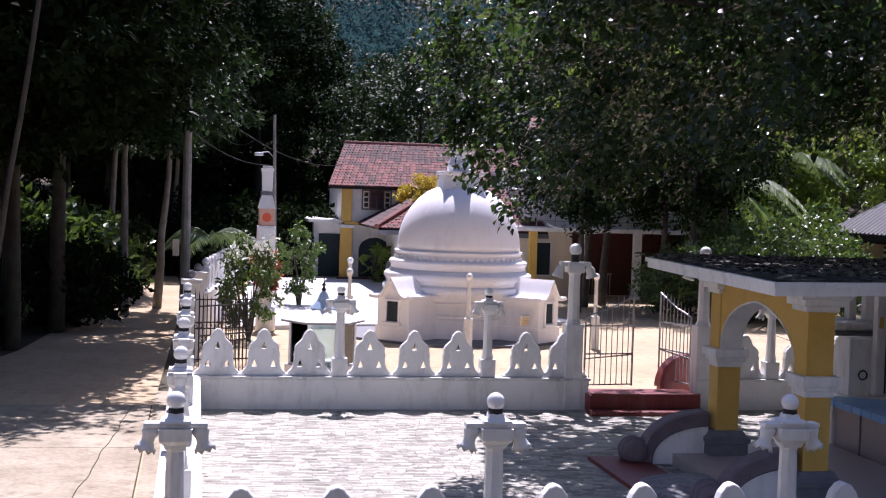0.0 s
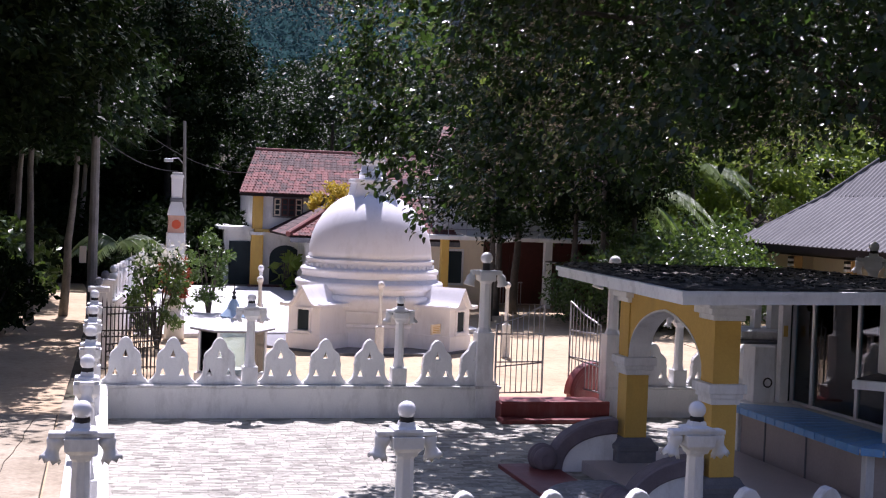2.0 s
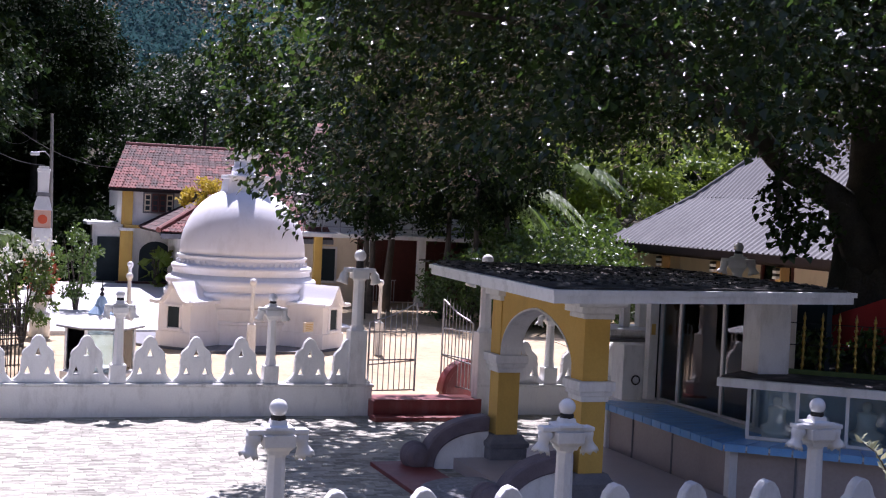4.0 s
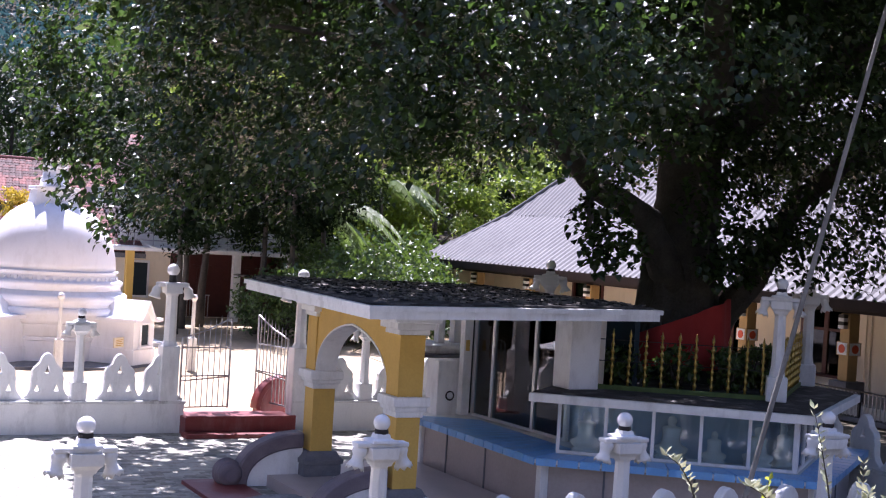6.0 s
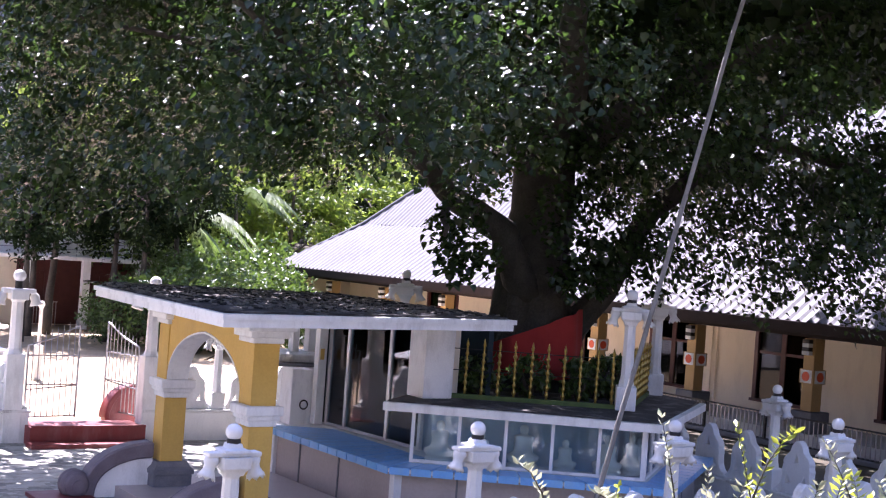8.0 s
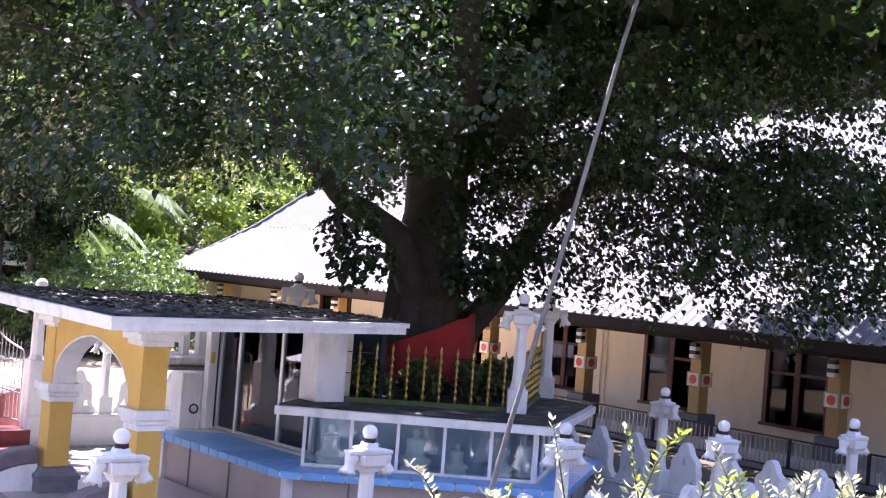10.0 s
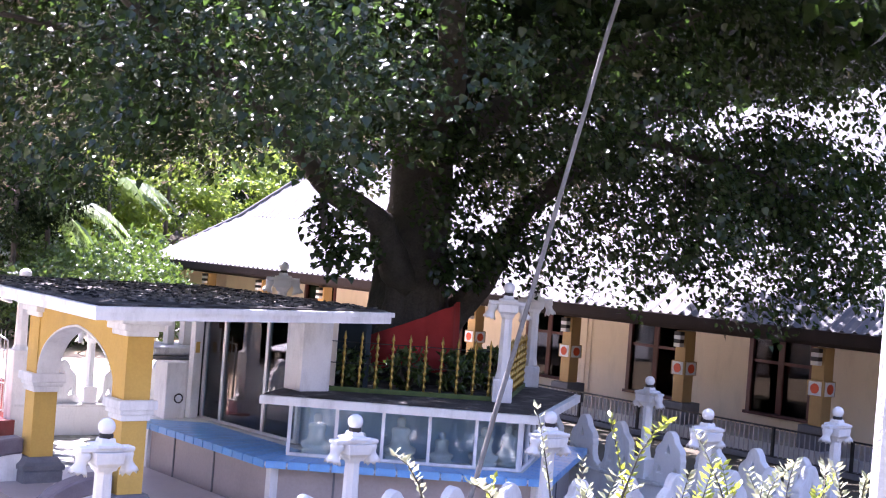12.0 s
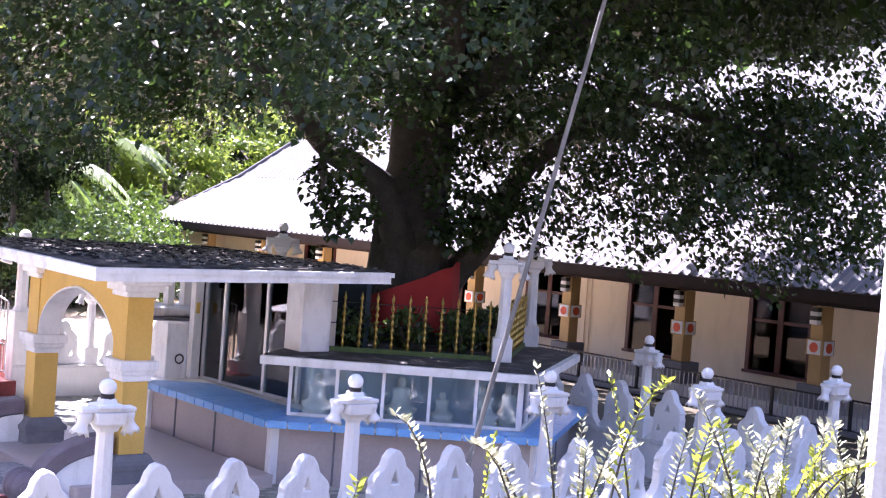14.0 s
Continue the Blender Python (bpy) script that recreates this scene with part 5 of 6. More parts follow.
def build_bodhi():
    t = thing("bodhi_tree", "great dark bodhi tree with heart-shaped leaves", "tree")
    T = (15.15, 20.3)
    part("trunk", limb([(T[0], T[1], 1.5), (T[0], T[1], 3.6), (T[0] + 0.1, T[1], 5.2), (T[0] + 0.3, T[1] + 0.3, 8.5)], 0.8, 0.5, 14, 0.06, 2), M_BARK, t, smooth=True)
    for k in range(9):
        a = k * 0.7
        part("root_flute", limb([(T[0] + 0.8 * math.cos(a), T[1] + 0.8 * math.sin(a), 1.5), (T[0] + 0.62 * math.cos(a), T[1] + 0.62 * math.sin(a), 3.0), (T[0] + 0.5 * math.cos(a + 0.2), T[1] + 0.5 * math.sin(a + 0.2), 4.6)], 0.3, 0.12, 8, 0.05, k), M_BARK, t, smooth=True)
    limbs = [
        [(14.9, 20, 3.7), (14.1, 19.9, 4.75), (12.75, 19.7, 5.4), (10.5, 18.8, 6.6), (7.6, 17.4, 7.6)],
        [(15.5, 20, 2.6), (16.15, 19.9, 3.3), (17.45, 19.7, 5.4), (19.0, 19.0, 7.0), (21, 17.5, 8.2)],
        [(15.5, 20.4, 7.0), (16.4, 20.2, 8.0), (17.8, 19.5, 9.5), (19, 18, 10.5)],
        [(15.4, 20.3, 6.0), (14.0, 18.0, 7.6), (12.0, 15.6, 9.2), (10.2, 14.8, 9.2)],
        [(15.5, 20.5, 6.5), (14.2, 22.5, 8.2), (11.5, 25.0, 9.0), (8, 27, 8.4)],
        [(15.5, 20.3, 6.2), (16.5, 17.5, 7.8), (17.0, 15.2, 8.6)],
        [(15.6, 20.6, 6.4), (17.2, 23.5, 8.2), (18.5, 27, 8.8)],
        [(10.5, 18.8, 6.6), (8.5, 19.4, 7.2), (7.0, 20.2, 7.4)],
        [(12.9, 19.7, 5.35), (12.2, 18.8, 5.1), (11.8, 18.2, 4.6)],
        [(19.0, 19.0, 7.0), (20.5, 16.5, 6.2), (21.5, 15.0, 5.2)],
    ]
    for i, p in enumerate(limbs):
        part("limb", limb(p, 0.34 if i < 7 else 0.13, 0.06 if i < 7 else 0.03, 9, 0.08, i + 30), M_BARK, t, smooth=True)
    rng = np.random.default_rng(5)
    cs, rs = [], []
    while len(cs) < 950:
        a, q = rng.uniform(0, 2 * math.pi), math.sqrt(rng.uniform(0, 1))
        edge = 10.2 + 0.7 * math.sin(3 * a + 1) + 0.5 * math.sin(7 * a)
        x, y = T[0] + 0.3 + edge * q * math.cos(a), T[1] + 0.92 * edge * q * math.sin(a)
        low = 5.75 - (0.9 if x > 10.8 else 0.3) * min(1, max(0, abs(x - 10.8) - 2.0) / 3.5) - 1.0 * math.exp(-((x - 6.2) ** 2 + (y - 18) ** 2) / 3.0) + 0.45 * math.sin(x * 1.7) * math.sin(y * 1.3)
        if x > 13 and y > 20:
            low += 1.2
        high = 7.0 + 5.0 * math.sqrt(max(0, 1 - q * q))
        z = low + (high - low) * rng.uniform(0, 1) ** 1.2
        if math.hypot(x - T[0], y - T[1]) < 2.6 and z < 6.0:
            continue
        if noise.noise(Vector((x, y, z)) * 0.42) < (0.03 if x > 18.5 and z < 8.0 else -0.06 if z < 6.6 else -0.18) or (y < 14.2 and x > 9.0):
            continue
        cs.append((x, y, z))
        rs.append(rng.uniform(0.45, 0.9))
    pts = clumps(cs, rs, 96, rng, 0.8)
    # loose drooping sprays at the crown's edge
    sprays = [((4.67, 22.5, 5.04), 0.7, 330), ((4.36, 22.2, 5.54), 0.64, 260), ((5.25, 22.6, 4.05), 0.34, 90), ((4.5, 22.0, 6.2), 1.1, 420), ((5.9, 22.4, 4.7), 0.6, 240), ((4.15, 22.0, 5.55), 0.45, 190), ((4.15, 22.2, 6.5), 0.7, 320), ((4.2, 22.0, 7.3), 0.9, 380), ((3.8, 21.8, 8.1), 0.8, 260), ((12.3, 18.6, 4.75), 0.62, 330), ((12.15, 18.3, 4.2), 0.45, 170), ((13.1, 18.9, 4.3), 0.4, 120)]
    for _ in range(230):
        f = rng.uniform(0, 1)
        sprays.append(((16.4 + 6.0 * f + rng.normal() * 0.4, 18.9 - 3.6 * f + rng.normal() * 1.2, 4.15 + rng.uniform(-0.35, 2.6 + 1.6 * (f < 0.45)) + 0.25 * math.sin(9 * f)), rng.uniform(0.3, 0.65), 60))
    for _ in range(36):
        sprays.append(((T[0] + rng.normal() * 0.6, 18.95 + rng.normal() * 0.2, rng.uniform(3.75, 6.6)), rng.uniform(0.25, 0.45), 55))
    for _ in range(12):
        sprays.append(((16.5 + rng.normal() * 0.35, 18.8 + rng.normal() * 0.3, rng.uniform(3.7, 5.4)), 0.3, 32))
    for _ in range(22):
        sprays.append(((6.9 + rng.normal() * 0.9, 21.3 + rng.normal() * 1.0, 4.85 + rng.uniform(-0.35, 0.7)), rng.uniform(0.25, 0.45), 60))
    pts = np.concatenate([pts] + [clumps([c], r, n, rng, 1.0) for c, r, n in sprays])
    cs += [c for c, r, n in sprays] * 2
    # leaf discs added over the crown to block the sun, out of sight from below
    a, q = rng.uniform(0, 2 * math.pi, 25000), np.sqrt(rng.uniform(0, 1, 25000)) * 10.2
    up_pts = np.c_[T[0] + 0.3 + q * np.cos(a), T[1] + 0.92 * q * np.sin(a), 8.6 + 3.6 * np.sqrt(1 - (q / 10.3) ** 2) * rng.uniform(0.1, 1, 25000)]
    a, q = rng.uniform(0, 2 * math.pi, 7000), np.sqrt(rng.uniform(0, 1, 7000)) * 6.5
    up_pts = np.r_[up_pts, np.c_[21.3 + q * np.cos(a), 23.0 + q * np.sin(a), 8.6 + rng.uniform(0, 2.6, 7000)]]
    a, q = rng.uniform(0, 2 * math.pi, 3000), np.sqrt(rng.uniform(0, 1, 3000)) * 4.6
    up_pts = np.r_[up_pts, np.c_[10.4 + q * np.cos(a), 28.0 + 0.9 * q * np.sin(a), 8.0 + rng.uniform(0, 2.4, 3000)]]
    # thinned between x 7.5 and 14.5 to let sun reach the crown
    keep = (up_pts[:, 0] < 7.5) | (up_pts[:, 0] > 14.5) | (rng.uniform(0, 1, len(up_pts)) < 0.42)
    up_pts = up_pts[keep]
    # more leaf discs, added only to shade the courtyard and the temple yard
    for cx_, cy_, r_, k_ in ((7.9, 27.2, 2.3, 1300), (21.9, 19.0, 3.9, 3600), (22.2, 25.0, 3.6, 2200), (22.4, 30.4, 4.3, 3800)):
        a, q = rng.uniform(0, 2 * math.pi, k_), np.sqrt(rng.uniform(0, 1, k_)) * r_
        up_pts = np.r_[up_pts, np.c_[cx_ + q * np.cos(a), cy_ + q * np.sin(a), 8.7 + rng.uniform(0, 2.2, k_)]]
    mesh_part("shade_leaves", leaves("shade_leaves", up_pts, 0.3, M_BODHI, HEART, 0.3, rng), t, kind="stuff")
    mesh_part("crown", leaves("crown", pts, 0.104, M_BODHI, HEART, 0.62, rng, face=(T[0], T[1], 0)), t, "dense dark heart-shaped leaves", kind="stuff")
    # twigs through the crown
    tw_ = bmesh.new()
    for c in cs[::9]:
        e = Vector(c)
        s = e + Vector((rng.normal() * 0.3, rng.normal() * 0.3, 0.6))
        mid_ = (e + s) / 2 + Vector((rng.normal() * 0.1, rng.normal() * 0.1, 0.1))
        tube([s, mid_, e], [0.014, 0.01, 0.005], 4, tw_)
    part("twig_mass", tw_, M_BARK, t, kind="stuff")
    cl = bmesh.new()
    n = 48
    ring = []
    for i in range(n + 1):
        a = i / n * 2 * math.pi
        r = 0.93 + 0.04 * math.sin(9 * a) + 0.02 * math.sin(19 * a)
        top_z = 3.0 + 0.38 * math.cos(a + 0.6)
        ring.append(tuple(cl.verts.new((T[0] - 0.05 + k * r * math.cos(a), T[1] - 0.15 + k * r * math.sin(a), z)) for k, z in ((1.04, 2.25 + 0.06 * math.sin(5 * a)), (1.0, 2.6), (0.96, top_z + 0.08))))
    for a, b in zip(ring, ring[1:]):
        cl.faces.new((a[0], b[0], b[1], a[1]))
        cl.faces.new((a[1], b[1], b[2], a[2]))
    c = thing("red_cloth", "red cloth wrapped round the bodhi trunk", "cloth")
    part("wrap", cl, M_CLOTH, c, smooth=True)
    return t


build_bodhi()


def tree_model(name, label, seed, h, r, n_clump, per, size, leafm, bark, group, low=0.35, tr=0.22, lean=0.0):
    rng = np.random.default_rng(seed)
    t = thing(name, label, "tree", group)
    top = (lean * h, 0.2, h * 0.8)
    part("trunk", limb([(0, 0, -0.3), (lean * h * 0.3, 0.1, h * 0.35), top], tr, tr * 0.35, 9, 0.05, seed), bark, t, smooth=True)
    for k in range(5):
        a = k * 1.3 + seed
        z0 = h * (low + 0.1 + 0.08 * k)
        part("limb", limb([(lean * z0, 0, z0), (lean * z0 + r * 0.4 * math.cos(a), r * 0.4 * math.sin(a), z0 + h * 0.1), (lean * z0 + r * 0.8 * math.cos(a), r * 0.8 * math.sin(a), z0 + h * 0.16)], tr * 0.4, tr * 0.1, 6, 0.06, seed + k), bark, t, smooth=True)
    cs = []
    while len(cs) < n_clump:
        d = rng.normal(size=3)
        d /= np.linalg.norm(d)
        d *= rng.uniform(0.35, 1.0) ** 0.5
        w = 1 + 0.25 * math.sin(3 * math.atan2(d[1], d[0]) + seed)
        cs.append((lean * h * 0.8 + d[0] * r * w, d[1] * r * w, h * (low + 1) / 2 + d[2] * h * (1 - low) / 2))
    pts = clumps(cs, rng.uniform(0.5, 1.0, n_clump) * r * 0.26, per, rng, 0.7)
    mesh_part("crown", leaves("crown", pts, size, leafm, OVAL, 0.4, rng, face=(lean * h * 0.8, 0, 0)), t, kind="stuff")
    return t


def plant(model, spots, seed=1):
    rr = random.Random(seed)
    for x, y, s in spots:
        m = pose(x, y, max(0, ground_height(x, y)), 0, 0, rr.uniform(0, 360))
        ob = copy_thing(model, m)
        ob.scale = (s, s, s * rr.uniform(0.9, 1.1))
    x, y, s = spots[0]
    model.matrix_basis = pose(x + 1, y + 2.5, max(0, ground_height(x, y)))


FT = "forest trees"
F1 = tree_model("forest_tree", "tall dark green forest tree behind the houses", 21, 17, 5.5, 150, 110, 0.32, M_LEAF_A, M_BARK2, FT, 0.2)
F2 = tree_model("forest_tree", "dense broad forest tree on the slope", 22, 14, 5.0, 140, 110, 0.3, M_LEAF_A, M_BARK2, FT, 0.1)
F3 = tree_model("bright_tree", "sunlit yellow-green tree behind the temple yard", 23, 12, 4.2, 120, 60, 0.34, M_LEAF_B, M_BARK2, FT, 0.1)
rr = random.Random(3)
spots1, spots2 = [], []
for ring, (rad, cnt) in enumerate(((80, 12), (92, 15), (106, 17), (124, 19), (146, 20))):
    for i in range(cnt):
        a = radians(-64 + 80 * (i + rr.uniform(0.2, 0.8)) / cnt)
        x, y = rad * math.sin(-a), rad * math.cos(a)
        x, y = x + rr.uniform(-3, 3), y + rr.uniform(-3, 3)
        if 4 < x < 25 and y < 78:
            y = 80 + rr.uniform(0, 4)
        if 24 < x < 40 and y < 56:
            continue
        gap = 0.74 if -14 < math.degrees(a) < -2 else 1.0
        if ring > 1 and gap < 1:
            gap = 0.68
        (spots1 if (i + ring) % 2 else spots2).append((x, y, rr.uniform(0.85, 1.25) * (1 + 0.1 * ring) * gap))
plant(F1, spots1, 1)
plant(F2, spots2, 2)
plant(F3, [(20, 60, 0.75), (24, 61, 0.8), (22, 66, 0.9), (27, 65, 0.9), (31, 62, 0.8), (36, 66, 1.0), (24, 74, 1.1), (33, 74, 1.2), (41, 70, 1.2)], 5)

# distant hillside canopy, its haze put into the leaf colour
rng = np.random.default_rng(9)
hc, hr = [], []
for i in range(2200):
    a, r = radians(rng.uniform(-60, 8) if i % 2 else rng.uniform(-18, 4)), 165 + 400 * rng.uniform(0, 1) ** 1.3
    x, y = r * math.sin(-a), r * math.cos(a)
    hc.append((x, y, ground_height(x, y) + rng.uniform(3, 8)))
    hr.append(rng.uniform(3.5, 7.5))
per = 120
d = rng.normal(size=(len(hc) * per, 3))
d[:, 2] = np.abs(d[:, 2])
d /= np.linalg.norm(d, axis=1)[:, None]
d *= (1 + 0.22 * rng.normal(size=len(d)))[:, None]
hp = np.repeat(np.array(hc), per, axis=0) + d * np.repeat(np.array(hr), per)[:, None] * np.array((1, 1, 0.85))
hills = tagged(new("hill_forest", leaves("hill_forest", hp, 0.85, M_LEAF_H, OVAL, 0.3, rng, face=np.repeat(np.array(hc), per, axis=0))), "distant forest canopy on the hillside, tinted blue-green for haze", "forest", kind="stuff")

# dark trees by the lane, shade put into their leaf colour
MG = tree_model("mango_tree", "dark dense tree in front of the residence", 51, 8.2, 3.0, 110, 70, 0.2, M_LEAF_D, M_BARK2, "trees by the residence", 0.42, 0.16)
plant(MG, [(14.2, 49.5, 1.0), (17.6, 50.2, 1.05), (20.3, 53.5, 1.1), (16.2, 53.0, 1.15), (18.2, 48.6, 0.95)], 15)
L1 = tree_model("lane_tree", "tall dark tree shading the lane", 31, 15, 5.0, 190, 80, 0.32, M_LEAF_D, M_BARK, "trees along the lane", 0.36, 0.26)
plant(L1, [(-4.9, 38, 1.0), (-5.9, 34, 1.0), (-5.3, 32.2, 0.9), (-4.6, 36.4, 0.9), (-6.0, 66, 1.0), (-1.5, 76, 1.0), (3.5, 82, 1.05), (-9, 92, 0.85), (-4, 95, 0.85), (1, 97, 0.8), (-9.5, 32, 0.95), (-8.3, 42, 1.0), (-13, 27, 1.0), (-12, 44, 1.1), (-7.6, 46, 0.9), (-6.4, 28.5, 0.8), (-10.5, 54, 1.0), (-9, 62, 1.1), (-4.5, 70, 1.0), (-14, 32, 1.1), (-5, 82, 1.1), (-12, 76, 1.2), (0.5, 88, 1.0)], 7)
L2 = tree_model("lean_tree", "leaning slim-trunked tree beside the lane", 32, 10, 2.8, 70, 60, 0.3, M_LEAF_A, M_BARK3, "trees along the lane", 0.5, 0.17, 0.05)
plant(L2, [(-2.3, 46.2, 1.0), (-3.4, 56, 1.0), (-1.2, 68, 1.1)], 8)


def bush_model(name, label, seed, r, h, n, per, size, leafm, group):
    rng = np.random.default_rng(seed)
    t = thing(name, label, "shrub", group)
    for k in range(6):
        a = k * 1.05
        part("stem", limb([(0, 0, 0), (r * 0.3 * math.cos(a), r * 0.3 * math.sin(a), h * 0.4), (r * 0.6 * math.cos(a), r * 0.6 * math.sin(a), h * 0.8)], 0.04, 0.012, 5, 0.03, seed + k), M_BARK2, t)
    d = rng.normal(size=(n, 3))
    d /= np.linalg.norm(d, axis=1)[:, None]
    d *= rng.uniform(0.4, 1, n)[:, None] ** 0.5
    cs = np.c_[d[:, 0] * r, d[:, 1] * r, h * 0.52 + d[:, 2] * h * 0.48]
    mesh_part("foliage", leaves("foliage", clumps(cs, 0.25 * r, per, rng, 0.8), size, leafm, OVAL, 0.1, rng), t, kind="stuff")
    return t


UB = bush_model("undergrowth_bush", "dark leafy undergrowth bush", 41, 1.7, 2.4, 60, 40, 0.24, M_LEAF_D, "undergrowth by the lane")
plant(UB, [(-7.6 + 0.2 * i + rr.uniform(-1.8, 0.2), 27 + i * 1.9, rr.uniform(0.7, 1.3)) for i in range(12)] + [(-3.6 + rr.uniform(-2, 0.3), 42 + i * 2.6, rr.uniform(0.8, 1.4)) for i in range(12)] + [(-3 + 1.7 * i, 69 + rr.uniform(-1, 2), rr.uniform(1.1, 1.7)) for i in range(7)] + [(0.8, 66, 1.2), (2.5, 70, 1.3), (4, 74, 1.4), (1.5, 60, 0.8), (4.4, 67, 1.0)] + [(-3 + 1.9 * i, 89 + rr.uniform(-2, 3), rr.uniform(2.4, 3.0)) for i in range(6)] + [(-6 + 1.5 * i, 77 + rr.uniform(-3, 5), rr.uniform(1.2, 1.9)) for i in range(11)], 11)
LB = bush_model("lane_bush", "glossy green bush at the lane's edge", 49, 1.2, 1.7, 46, 40, 0.2, M_LEAF_G, "bushes at the lane's edge")
plant(LB, [(-5.1, 43.5, 0.9), (-5.6, 39.6, 0.8), (-4.6, 48.5, 0.8), (-5.4, 55, 1.0), (-3.9, 46.5, 1.2), (-4.9, 47.5, 1.6), (-3.6, 50, 1.3), (-4.6, 52, 1.9), (-6.2, 50, 2.0), (-3.2, 54, 1.2), (-6.0, 45, 1.3), (-3.9, 57.5, 1.8)], 16)
BB = bush_model("hedge_bush", "sunlit glossy green bush behind the porch", 42, 2.2, 3.2, 90, 50, 0.19, M_LEAF_G, "bushes behind the porch")
plant(BB, [(19.5, 46, 1.05), (22.5, 47, 1.0), (21, 50, 1.15), (24.0, 49.5, 1.0), (17.6, 47.5, 0.8), (25.5, 55, 1.3), (23, 56, 1.3)], 12)
YB = bush_model("yellow_bush", "yellow-leaved croton bush by the house", 43, 1.15, 2.4, 60, 40, 0.16, M_LEAF_Y, "")
YB.matrix_basis = pose(10.0, 60.3, 2.7)
WB = bush_model("flower_bush", "white flowering shrub beside the yard wall", 44, 0.8, 2.3, 50, 40, 0.13, M_LEAF_G, "")
WB.matrix_basis = pose(1.5, 38.8, 0)
WB.scale = (1.1, 1.1, 1.3)
mesh_part("blossom", leaves("blossom", clumps([(0.1, 0, 1.9), (-0.4, -0.2, 1.8), (0.4, -0.3, 2.1)], 0.4, 60, rng), 0.12, M_FLOWER, OVAL, 0.1, rng), WB, "white blossoms", kind="stuff")
RB = bush_model("red_bush", "red-leaved croton in a white pot", 45, 0.45, 1.3, 30, 30, 0.14, M_LEAF_R, "")
RB.matrix_basis = pose(2.1, 41.5, 1.2)
part("pot", lathe([(0.3, -1.2), (0.3, -0.5), (0.17, -0.45), (0.22, -0.2), (0.26, 0.0), (0.28, 0.03)], 16), M_WHITE, RB, "white cement flower pot", True)
GB = bush_model("pot_bush", "young green tree beside the belfry", 46, 0.8, 3.3, 46, 30, 0.16, M_LEAF_G, "")
GB.matrix_basis = pose(3.7, 49.5, 0)
BP = bush_model("banana_plant", "bright broad-leaved plant at the house door", 48, 0.45, 2.4, 9, 6, 0.55, M_LEAF_B, "")
BP.matrix_basis = pose(8.15, 62.6, 0)


FB = bush_model("fence_plant", "green potted plants behind the gold fence", 47, 0.42, 0.7, 22, 22, 0.12, M_LEAF_G, "plants inside the gold fence")
for i, (x, y) in enumerate(((13.3, 19.1), (14.1, 18.7), (14.9, 18.4), (15.9, 18.7), (16.6, 19.4), (12.9, 19.9))):
    copy_thing(FB, pose(x, y, 1.95, 0, 0, 50 * i))
FB.matrix_basis = pose(15.4, 18.6, 1.95)


def palm(x, y, h, seed, n=14, ln=2.6):
    rr = random.Random(seed)
    p = thing("palm", "green feather palm with arching fronds", "palm", "palms", pose(x, y, 0))
    part("trunk", limb([(0, 0, 0), (0.1, 0, h * 0.5), (0, 0.1, h)], 0.14, 0.09, 8, 0.02, seed), M_BARK2, p, smooth=True)
    for k in range(n):
        a = k * 2.4 + rr.uniform(-0.2, 0.2)
        lift = rr.uniform(0.2, 1.0)
        bm = bmesh.new()
        pts = []
        for i in range(12):
            f = i / 11
            pts.append(Vector((ln * f * math.cos(a), ln * f * math.sin(a), h + ln * (lift * f - (0.55 + lift * 0.7) * f * f))))
        tube(pts, [0.025 * (1 - 0.8 * i / 11) for i in range(12)], 4, bm)
        side = Vector((-math.sin(a), math.cos(a), 0))
        for i in range(40):
            f = 0.12 + 0.86 * i / 40
            q = pts[min(10, int(f * 11))].lerp(pts[min(11, int(f * 11) + 1)], f * 11 - int(f * 11))
            w = 0.62 * math.sin(math.pi * min(1, f * 0.8 + 0.15))
            for s in (-1, 1):
                d = (side * s * 0.8 + Vector((math.cos(a) * 0.5, math.sin(a) * 0.5, -0.95 + rr.uniform(-0.3, 0.2)))).normalized()
                e = q + d * w
                u = Vector((math.cos(a), math.sin(a), 0)) * 0.045
                bm.faces.new([bm.verts.new(v) for v in (q - u, q + u, (q + e) / 2 + u * 0.9, e)])
        part("frond", bm, M_PALM, p)
    return p


palm(20.4, 50.8, 4.7, 3, 16, 3.4)
palm(27, 60, 6.2, 5, 14, 3.2)
palm(0.6, 62, 2.0, 6, 12, 2.4)

# ---- poles and the bush by the camera ----
bp = thing("leaning_pole", "leaning grey bamboo stay pole", "pole")
part("pole", limb([(10.6, 13.1, 0), (11.55, 13.1, 3.2), (12.75, 13.1, 7.4), (13.6, 13.1, 10)], 0.036, 0.027, 8, 0.006, 3), M_POLE, bp, smooth=True)
wp = thing("concrete_pole", "whitish weathered concrete utility pole", "pole")
part("pole", lathe([(0.16, 0.9), (0.1, 9.5)], 12, (9.93, 6.5)), M_COPING, wp)
up = thing("utility_pole", "grey wooden utility pole with a notice board", "utility pole", m=pose(-0.36, 46, 0))
part("pole", lathe([(0.17, 0), (0.12, 9)], 10), M_POLE, up)


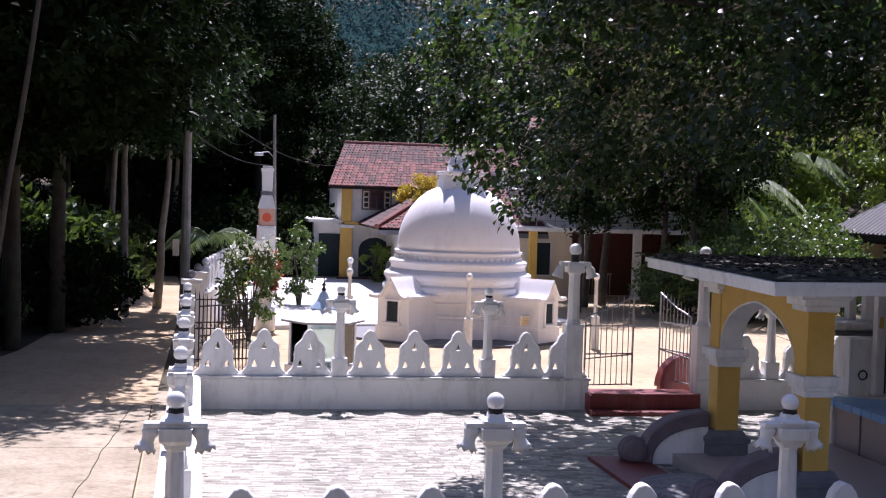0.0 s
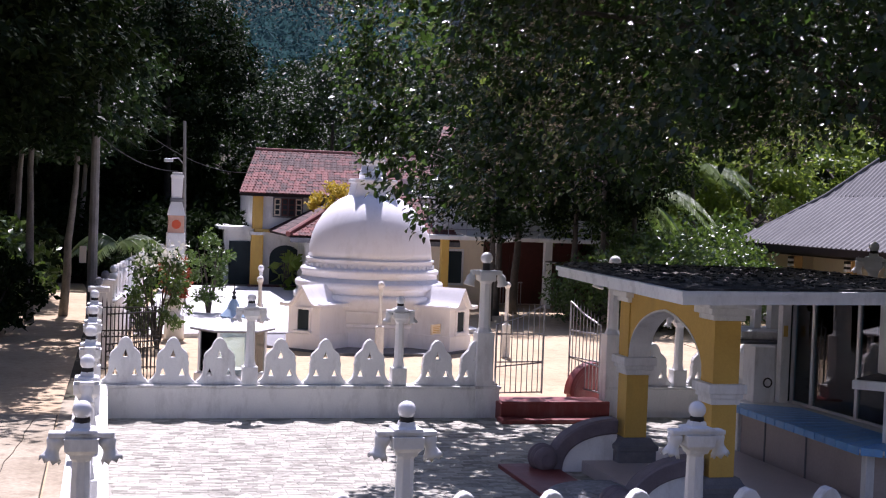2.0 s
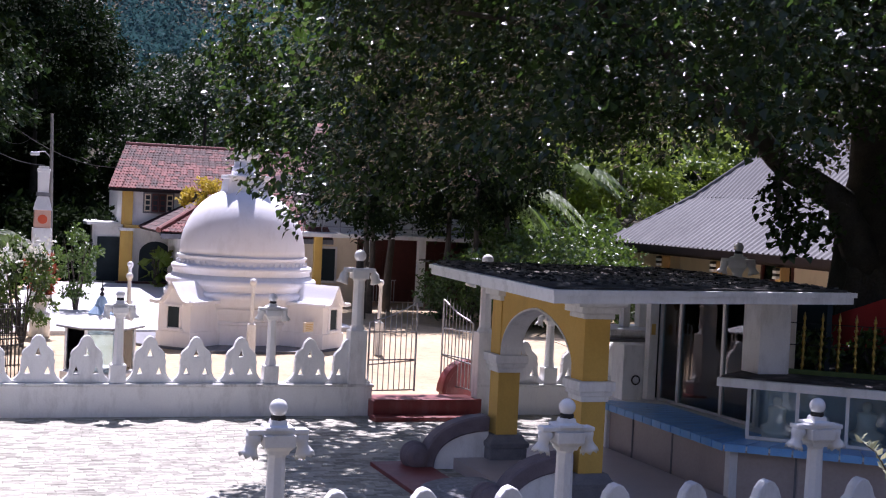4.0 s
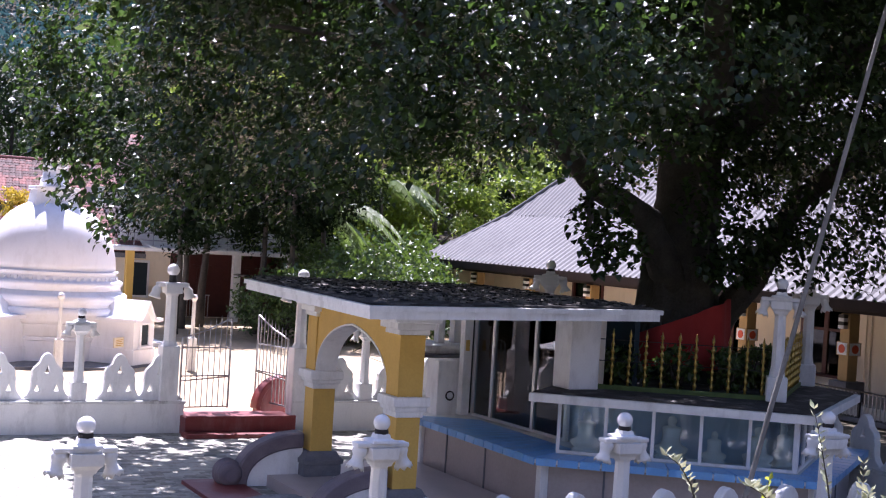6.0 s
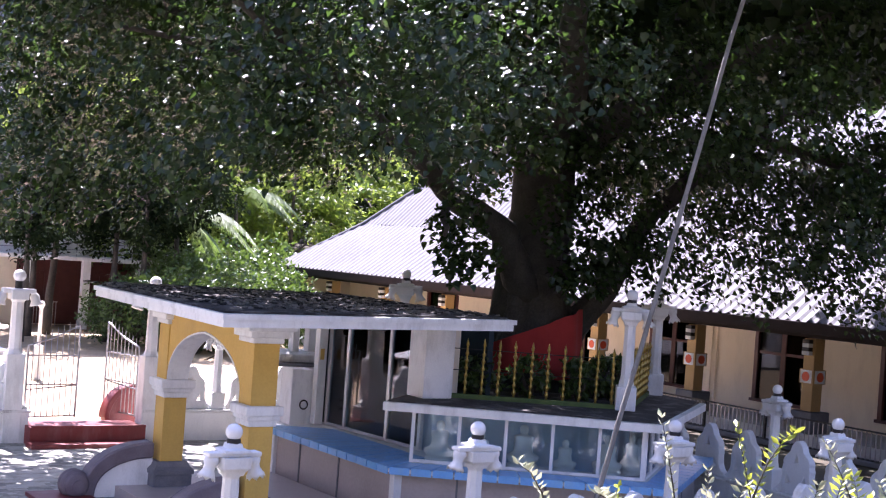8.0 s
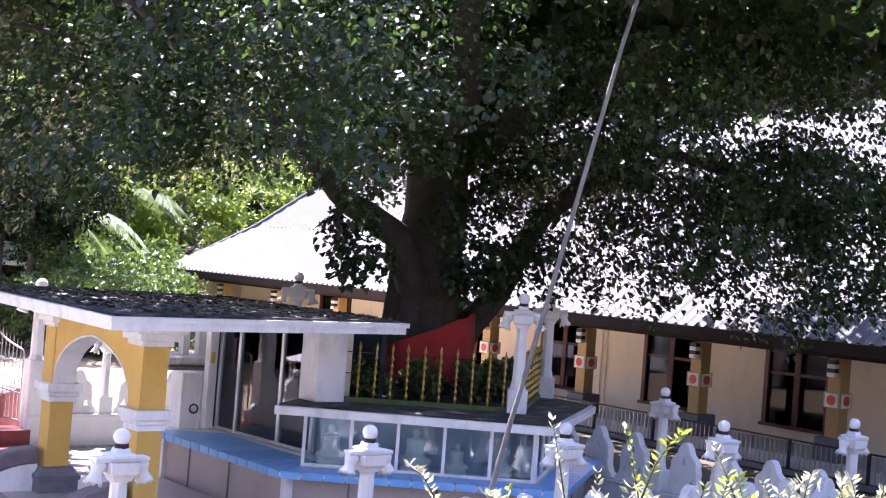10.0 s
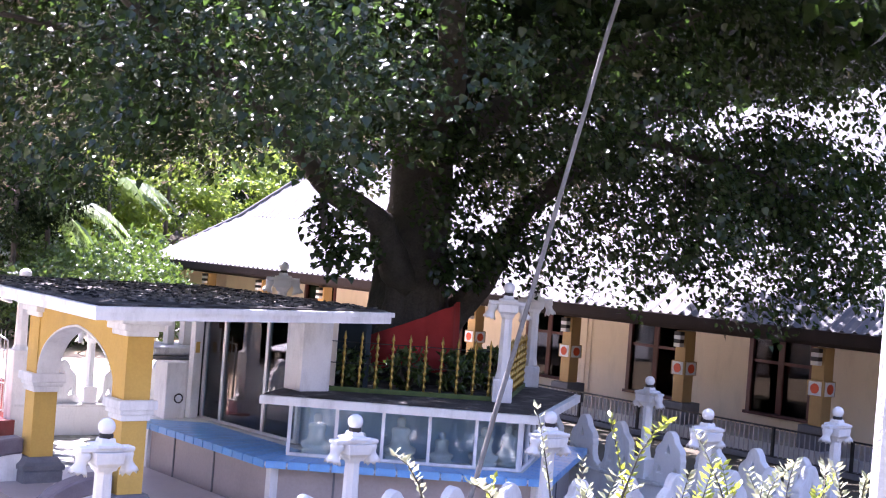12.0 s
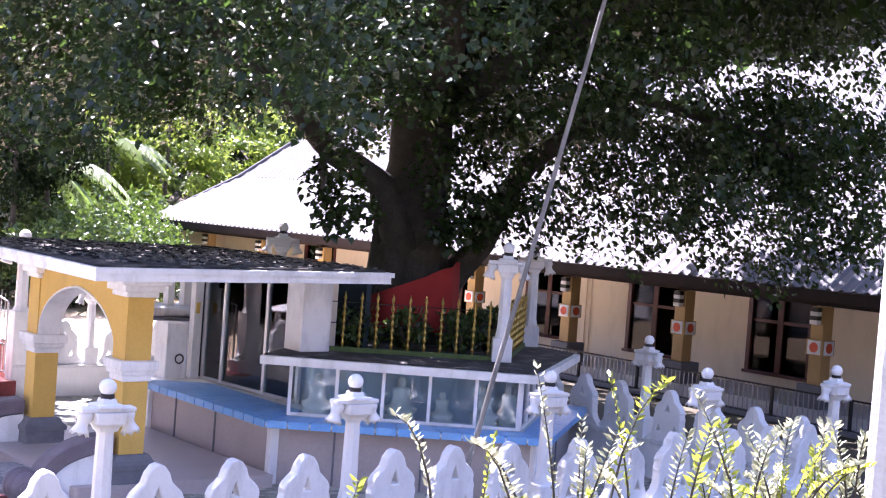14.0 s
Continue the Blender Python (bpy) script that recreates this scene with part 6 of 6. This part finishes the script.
part("sign", box(-0.42, -0.2, -0.24, -0.2, 2.0, 2.55, 0.01), M_CREAM, up, "small pale notice board")
for i, (p, q, sag) in enumerate((((-0.36, 46, 7.6), (7.2, 66, 5.6), 0.9), ((-0.36, 46, 7.3), (3.6, 86, 7.5), 1.0), ((-0.36, 46, 7.4), (-9, 18, 8.2), 0.9), ((-0.3, 46, 6.2), (2.6, 52, 5.2), 0.3), ((13.5, 52, 3.25), (17.0, 52, 3.3), 0.35))):
    p, q = Vector(p), Vector(q)
    cb = thing("cable", "thin sagging overhead cable", "cable", "overhead cables")
    part("wire", tube([p.lerp(q, k / 12) - Vector((0, 0, sag * 4 * (k / 12) * (1 - k / 12))) for k in range(13)], 0.014 if i < 4 else 0.025, 5), M_IRON if i < 4 else M_WHITE, cb)


def motorbike(x, y, rz):
    m = thing("motorbike", "dark parked motorbike at the lane's edge", "motorbike", m=pose(x, y, 0, 0, 0, rz))
    for wx in (-0.6, 0.6):
        w = part("wheel", tube([(wx + 0.27 * math.cos(a), 0, 0.3 + 0.27 * math.sin(a)) for a in np.linspace(0, 2 * math.pi, 21)], 0.045, 6), M_IRON, m)
        part("rim", tube([(wx, -0.04, 0.3), (wx, 0.04, 0.3)], 0.12, 12), M_STEEL, w)
    part("frame", tube([(-0.6, 0, 0.3), (-0.15, 0, 0.42), (0.3, 0, 0.5), (0.42, 0, 0.85), (0.6, 0, 0.3)], 0.035, 6), M_IRON, m)
    part("engine", box(-0.15, 0.2, -0.12, 0.12, 0.28, 0.52, 0.04), M_GREYST, m)
    part("tank", box(0.0, 0.4, -0.12, 0.12, 0.66, 0.84, 0.06), M_RED, m)
    part("seat", box(-0.65, 0.02, -0.12, 0.12, 0.7, 0.8, 0.04), M_IRON, m)
    part("handlebar", tube([(0.38, -0.32, 1.0), (0.45, 0, 0.95), (0.38, 0.32, 1.0)], 0.016, 6), M_STEEL, m)
    part("headlight", ball(0.09, (0.55, 0, 0.85), 12, 8), M_GLOBE, m, smooth=True)


motorbike(-2.2, 57.5, 70)
st_ = thing("slim_trunk", "slim bare leaning trunk beside the lane", "tree")
part("trunk", limb([(-4.03, 26, 0), (-3.55, 26, 3.2), (-2.9, 26, 7.8), (-2.45, 26.2, 11)], 0.06, 0.04, 8, 0.02, 9), M_BARK2, st_, smooth=True)


def sprig_bush():
    """Arching stems with leaves in pairs, standing on the bank."""
    rr = random.Random(17)
    b = thing("sprig_bush", "sunlit shrub of arching sprigs with small paired leaves", "shrub")
    pale, lime = ([], [], []), ([], [], [])
    for i in range(50):
        x, y = 3.75 + 3.5 * rr.random() ** 0.8, rr.uniform(4.7, 5.6)
        z0 = ground_height(x, y)
        top = 3.0 + rr.uniform(-0.3, 0.5) * (0.55 if x > 6.3 or x < 4.2 else 1)
        lx, ly = rr.uniform(-0.38, 0.38), rr.uniform(-0.25, 0.25)
        pts = [Vector((x + lx * f ** 1.8, y + ly * f ** 1.8, z0 + (top - z0) * (f if abs(lx) < 0.2 else math.sin(f * 1.45)))) for f in (0, 0.25, 0.5, 0.7, 0.85, 1.0)]
        part("stem", tube(pts, [0.011, 0.009, 0.007, 0.005, 0.003, 0.0015], 5), M_BARK2, b)
        # about half the sprigs take the leaf colour whitened for sun
        kind = pale if rr.random() < 0.48 else lime
        turn = rr.uniform(0, 6.28)
        n = 19
        for k in range(n):
            f = 1 - 0.66 * k / n
            j = min(4, max(0, sum(1 for q in (0.25, 0.5, 0.7, 0.85) if f > q)))
            fs = (0, 0.25, 0.5, 0.7, 0.85, 1.0)
            p = pts[j].lerp(pts[j + 1], (f - fs[j]) / (fs[j + 1] - fs[j]))
            for s in (-1, 1):
                kind[0].append(tuple(p))
                a = turn + 0.25 * math.sin(k)
                kind[1].append((s * math.cos(a) * 0.9, s * math.sin(a) * 0.9, 0.75 + rr.uniform(-0.25, 0.25)))
                kind[2].append(1)
    for (c, u, _), m in ((pale, M_LEAF_S), (lime, M_LEAF_L)):
        rng = np.random.default_rng(len(c))
        mesh_part("leaf_mass", leaves("leaf_mass", np.array(c), 0.058, m, OVAL * np.array((0.8, 1, 1)), 0.97, rng, up=np.array(u) * 3.0 + np.array((0, 0, 1.358))), b, kind="stuff")
    return b


sprig_bush()


# ---- courtyard pavers ----
def pavers():
    holder = tagged(new("courtyard_paving", mesh_of("courtyard_paving", box(-0.05, 17.7, 12.85, 12.87, -0.01, 0.004), M_JOINT)), "worn grey cement pavers of the courtyard", "floor", kind="structure")
    rng = random.Random(8)
    L, Wd, gap = 0.24, 0.12, 0.003
    rest, count = bmesh.new(), 0
    unit = bmesh.new()
    a, h = 0.004, 0.05
    x, y = L / 2 - gap / 2, Wd / 2 - gap / 2
    lo = [(-x, -y, -0.01), (x, -y, -0.01), (x, y, -0.01), (-x, y, -0.01)]
    hi = [(-x + a, -y + a, 0.004), (x - a, -y + a, 0.004), (x - a, y - a, 0.004), (-x + a, y - a, 0.004)]
    v0, v1 = [unit.verts.new(p) for p in lo], [unit.verts.new(p) for p in hi]
    unit.faces.new(v1)
    for i in range(4):
        unit.faces.new((v0[i], v0[(i + 1) % 4], v1[(i + 1) % 4], v1[i]))
    me = mesh_of("paver", unit, M_PAVE)
    vv = np.array(lo + hi)
    verts, faces = [], []
    r = 0
    yy = 13.0
    while yy < 26.7:
        xx = 0.15 + rng.uniform(0, L)
        while xx < 17.6:
            z = rng.uniform(-0.002, 0.002)
            if yy < 17.3 and 1.0 < xx < 6.4 and 14.6 < yy and count < 300:
                ob = new("paver", me)
                ob.parent = holder
                ob.location = (xx, yy, z)
                count += 1
            elif not (11.0 < xx and 17.9 < yy < 22.1):
                k = len(verts)
                s_ = rng.choice((0.62, 0.8, 1.0, 1.0, 1.35))
                xx += L * (s_ - 1) / 2
                tw = rng.uniform(-0.012, 0.012)
                verts += [(xx + p[0] * s_ - p[1] * tw, yy + p[1] + p[0] * tw, z + p[2]) for p in vv]
                faces += [(k + 4, k + 5, k + 6, k + 7)] + [(k + i, k + (i + 1) % 4, k + 4 + (i + 1) % 4, k + 4 + i) for i in range(4)]
                xx += L * (s_ - 1) / 2
            xx += L
        yy += Wd
        r += 1
    m2 = bpy.data.meshes.new("pavers")
    m2.from_pydata(verts, [], faces)
    m2.materials.append(M_PAVE)
    mesh_part("pavers", m2, holder, kind="stuff")


pavers()
